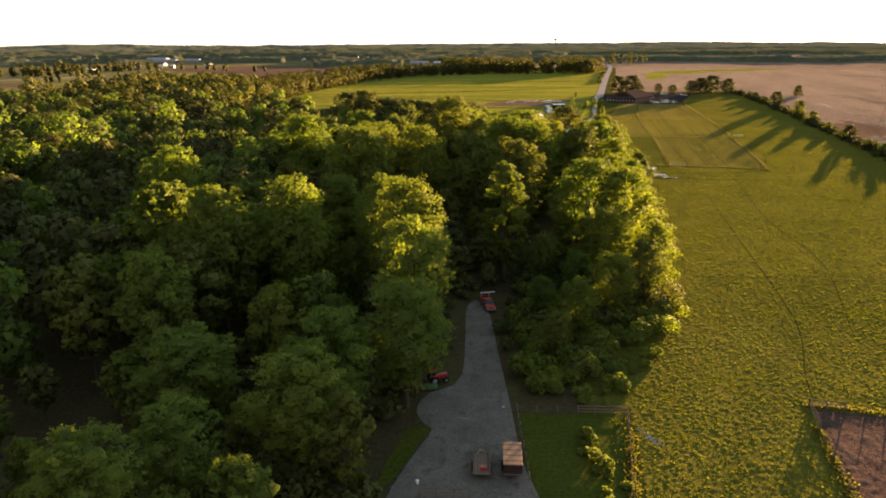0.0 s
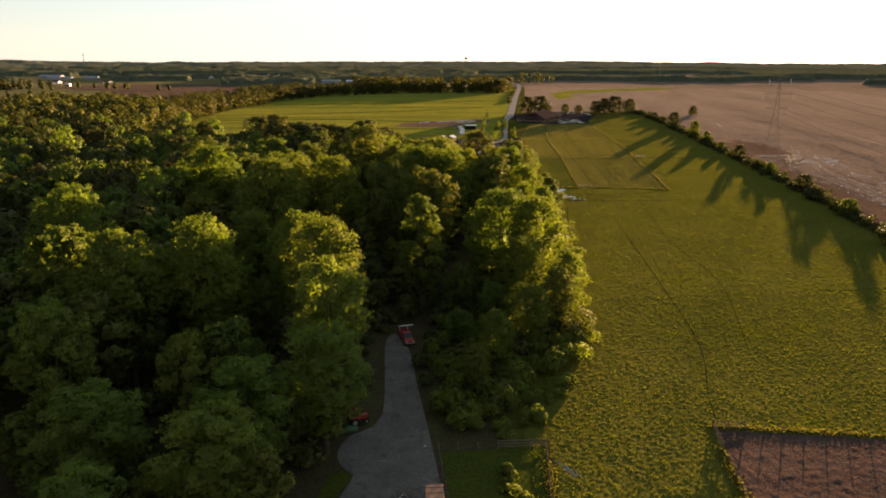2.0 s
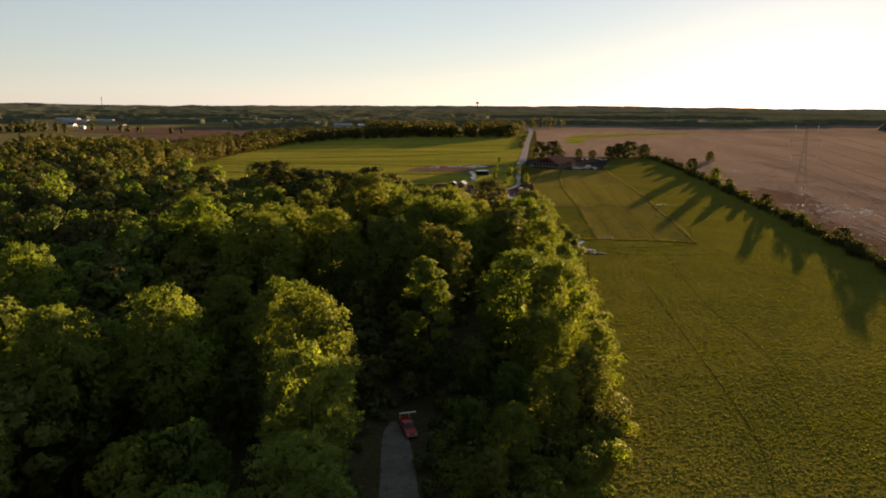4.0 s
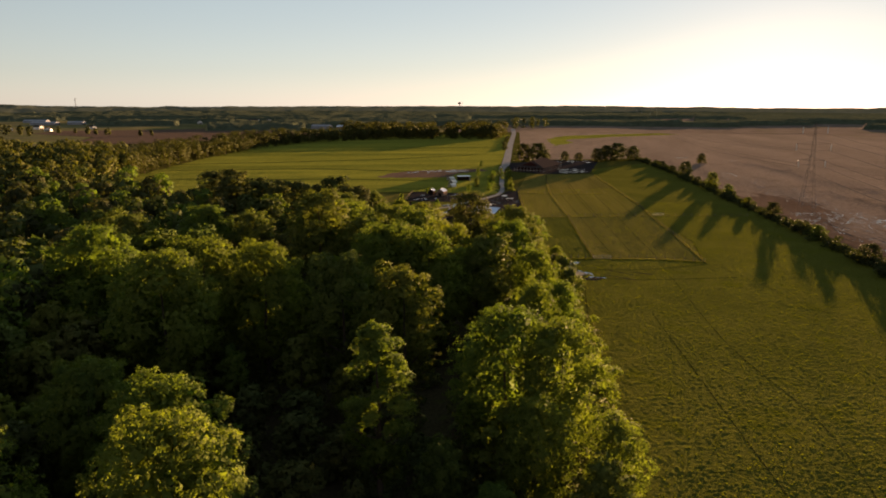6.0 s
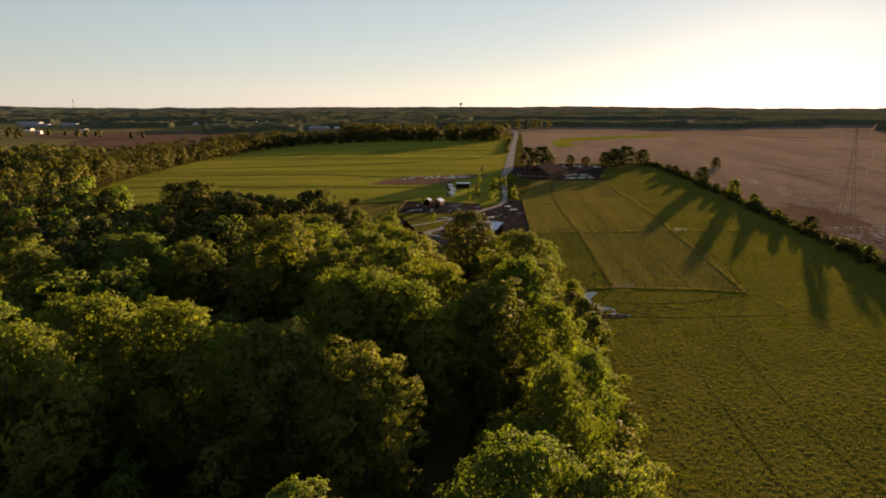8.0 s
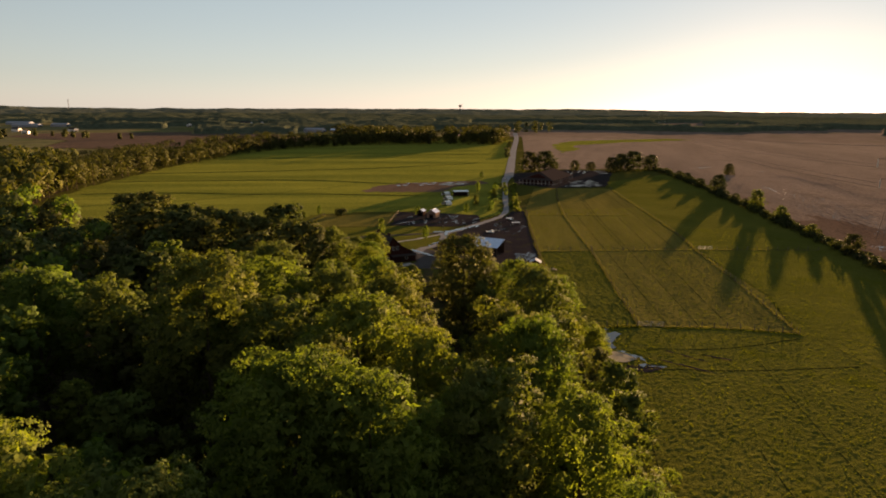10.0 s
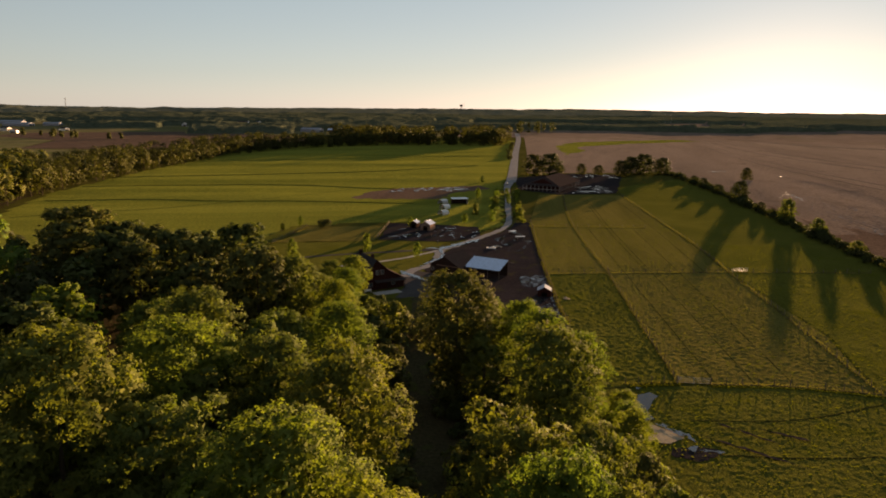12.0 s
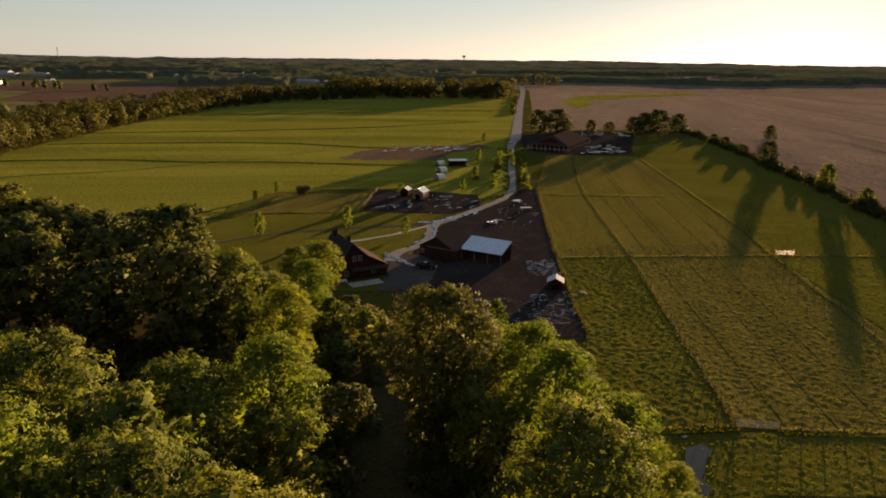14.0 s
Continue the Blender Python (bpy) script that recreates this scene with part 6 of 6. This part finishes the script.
def pylon(m, h, label, detail=True):
    top = thing("pylon", m, label, "pylon", "power line")
    bms = []
    lv = [(0, 3.6), (h * 0.45, 1.5), (h * 0.62, 0.9), (h, 0.25)]

    def half(z):
        for (z0, w0), (z1, w1) in zip(lv, lv[1:]):
            if z <= z1:
                return w0 + (w1 - w0) * (z - z0) / (z1 - z0)
        return lv[-1][1]
    zs = list(np.linspace(0, h, 11))
    for sx in (-1, 1):
        for sy in (-1, 1):
            bms.append(tube([(sx * half(z), sy * half(z), z) for z in zs], [0.055] * len(zs), 4))
    for a, b in zip(zs, zs[1:]):
        for s in (-1, 1):
            bms.append(tube([(-half(a), s * half(a), a), (half(b), s * half(b), b)], [0.022] * 2, 3))
            bms.append(tube([(half(a), s * half(a), a), (-half(b), s * half(b), b)], [0.022] * 2, 3))
            bms.append(tube([(s * half(a), -half(a), a), (s * half(b), half(b), b)], [0.022] * 2, 3))
    part("tower", join(*bms), M_wire, top)
    for z, w in ((h * 0.949, 5.6), (h * 0.762, 7.9), (h * 0.582, 6.1)):
        for s in (-1, 1):
            arm = part("crossarm", join(tube([(s * 0.5, -0.4, z), (s * w, 0, z + 0.2)], [0.055] * 2, 4), tube([(s * 0.5, 0.4, z), (s * w, 0, z + 0.2)], [0.055] * 2, 4), tube([(s * 0.5, 0, z + 1.4), (s * w, 0, z + 0.2)], [0.045] * 2, 4)), M_wire, top)
            part("insulator", tube([(s * w, 0, z + 0.1), (s * w, 0, z - 3.2)], [0.19, 0.19], 6), M_white, arm, "pale insulator string")


A, B = (242.2, 365), (585, 1230)
turn = math.degrees(math.atan2(B[1] - A[1], B[0] - A[0])) - 90
pylon(pose(*A, 0, 0, 0, turn), 45, "tall lattice pylon standing in the ploughed field")
pylon(pose(720, 1565, 0, 0, 0, turn), 45, "far lattice pylon on the horizon")
pylon(pose(1030, 2340, 0, 0, 0, turn), 48, "far lattice pylon on the horizon")
pylon(pose(560, 3300, 10, 0, 0, turn), 62, "far lattice pylon on the horizon")
line = thing("power_cables", pose(0, 0, 0), "sagging power cables between the pylons", "cables")
u = Vector((math.cos(radians(turn)), math.sin(radians(turn)), 0))
for z, w in ((45 * 0.949, 5.6), (45 * 0.762, 7.9), (45 * 0.582, 6.1)):
    for s in (-1, 1):
        a, b = Vector((*A, z - 3.2)) + u * s * w, Vector((720, 1565, z - 3.2)) + u * s * w
        c = Vector((120, -30, z - 3.2)) + u * s * w
        for p, q, sag in ((a, b, 30), (c, a, 12)):
            part("cable", tube([p.lerp(q, k / 16) - Vector((0, 0, sag * 4 * (k / 16) * (1 - k / 16) * (0.5 if sag > 20 else 0.6))) for k in range(17)], [0.05] * 17, 4), M_wire, line)

# ---- the distance ----


CLEARINGS = [(-724, 1849, 95), (-690, 1740, 110), (-650, 1880, 80), (-805, 1995, 110), (-770, 1890, 90), (-370, 1907, 60), (-350, 1830, 60), (-255, 2080, 70), (-240, 2000, 70), (-45, 1600, 60), (2, 1585, 40)]


def distance():
    """Rolling far country: fields with woods standing on them, out to the skyline."""
    az = np.radians(np.arange(-46, 62.01, 0.2))
    rr = np.concatenate((np.linspace(1320, 2400, 34), np.linspace(2440, 4600, 40)))
    verts, wood = [], np.zeros((len(rr), len(az)), bool)
    for i, r in enumerate(rr):
        for j, a in enumerate(az):
            x, y = r * math.sin(a), 100 + r * math.cos(a)
            k = max(0.0, (r - 1500) / 3100)
            hill = (32 + 12 * noise.noise((x * 0.0012, y * 0.0012, 2)) + 5 * noise.noise((x * 0.005, y * 0.005, 7))) * k ** 1.2
            deg = math.degrees(a)
            w = noise.noise((x * 0.0016, y * 0.0030, 5)) + 0.5 * noise.noise((x * 0.005, y * 0.009, 9))
            thr = 0.0
            if deg < -11:
                thr = 9 if r < 1750 else (-0.05 if r < 2300 else -0.35)
            elif deg < 11:
                thr = 9 if r < 1430 else (-0.8 if deg < 8 else (9 if r < 1690 else -0.5))
            else:
                thr = 0.62 if r < 1740 else (-0.38 if r < 1960 else (0.25 if r < 2250 else -0.4))
            if r > 4300:
                thr = -0.6
            if any((x - a) ** 2 + (y - b) ** 2 < c * c for a, b, c in CLEARINGS):
                thr = 9
            is_wood = w > thr and not (r < 1600 and deg > 8)
            wood[i, j] = is_wood
            h = hill + ((10 + 4 * noise.noise((x * 0.012, y * 0.012, 1)) + 2.2 * noise.noise((x * 0.09, y * 0.09, 4))) if is_wood else 0)
            verts.append((x, y, h + 0.06))
    n, faces, mats = len(az), [], []
    for i in range(len(rr) - 1):
        for j in range(n - 1):
            faces.append((i * n + j, i * n + j + 1, (i + 1) * n + j + 1, (i + 1) * n + j))
            # woods beyond 3000 m take the colour with more haze painted in
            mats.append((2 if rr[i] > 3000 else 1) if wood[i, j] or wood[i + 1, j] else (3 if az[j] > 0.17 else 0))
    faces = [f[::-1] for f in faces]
    me = mesh_np("backdrop", verts, faces, [M_far_field, M_far_wood_haze, M_far_hill_haze, M_far_soil])
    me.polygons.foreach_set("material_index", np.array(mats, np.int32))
    return tagged(new("backdrop", me), "distant rolling fields and dark woods at the skyline", "landscape", kind="structure")


distance()


def far_building(x, y, w, l, h, turn, wall, roof, label, name="farm_building"):
    top = thing(name, pose(x, y, max(0.0, (math.hypot(x, y) - 1600) * 0.007), 0, 0, turn), label, "building")
    part("wall", prism([(-w / 2, 0), (-w / 2, h * 0.65), (0, h - 0.1), (w / 2, h * 0.65), (w / 2, 0)], l), wall, top)
    for s in (-1, 1):
        part("roof", slab((s * (w / 2 + 0.5), h * 0.62), (0, h), l + 1, 0.2), roof, top)
    for k in range(3):
        part("door", box((w * 0.2, 0.1, h * 0.4), (-w * 0.28 + k * w * 0.28, -l / 2 - 0.06, h * 0.2)), M_brown, top)


far_building(-724, 1849, 20, 64, 8, 78, M_palemetal, M_palemetal, "long pale industrial hall far off")
far_building(-662, 1880, 18, 38, 8, 80, M_palemetal, M_palemetal, "pale grey industrial hall far off")
far_building(-45, 1600, 16, 46, 9, 60, M_palemetal, M_palemetal, "pale greenhouse-like barn beyond the trees")
far_building(2, 1585, 12, 26, 8, 70, M_tan, M_whiteroof, "tan barn with a pale roof beyond the trees")
far_building(-806, 2000, 22, 60, 8, 82, M_palemetal, M_palemetal, "very long low white hall far off")
far_building(-660, 1526, 12, 18, 8, 25, M_white, M_roof_brown, "small pale farmhouse among far trees")
far_building(-633, 1594, 11, 16, 8, 70, M_white, M_roof_dark, "small pale farmhouse among far trees")
far_building(-676, 1346, 10, 22, 6, 80, M_white, M_whiteroof, "low white shed among far meadows")
far_building(-782, 1580, 12, 30, 7, 60, M_tan, M_roof_brown, "tan house among far meadows")
far_building(-439, 2030, 9, 12, 8, 20, M_white, M_whiteroof, "bright white house beside a pale field")
far_building(-370, 1907, 10, 16, 9, 20, M_white, M_roof_dark, "small white farmhouse far off")
far_building(-536, 1617, 10, 18, 7, 60, M_white, M_roof_brown, "small white farmhouse far off")
far_building(-576, 1500, 11, 16, 8, 10, M_white, M_roof_brown, "small white farmhouse far off")
far_building(-255, 2080, 12, 30, 8, 75, M_white, M_roof_dark, "white far farm building")
far_building(-215, 2090, 10, 16, 8, 20, M_white, M_roof_dark, "white far farm building")


def water_tower(x, y, h):
    top = thing("water_tower", pose(x, y, 15), "far water tower on the skyline", "tower")
    part("stem", tube([(0, 0, 0), (0, 0, h)], [2.2, 1.6], 10), M_roof_dark, top)
    part("tank", tube([(0, 0, h - 2), (0, 0, h + 3), (0, 0, h + 8), (0, 0, h + 11)], [2, 9, 9, 3], 16), M_roof_dark, top)


water_tower(660, 3980, 42)
ms = thing("radio_mast", pose(-1330, 3700, 20), "thin radio mast on the far skyline", "mast")
part("mast", tube([(0, 0, 0), (0, 0, 62)], [1.6, 1.0], 5), M_wire, ms)
for z in (58, 52):
    part("antenna", box((5, 2, 2.2), (0, 0, z)), M_wire, ms)
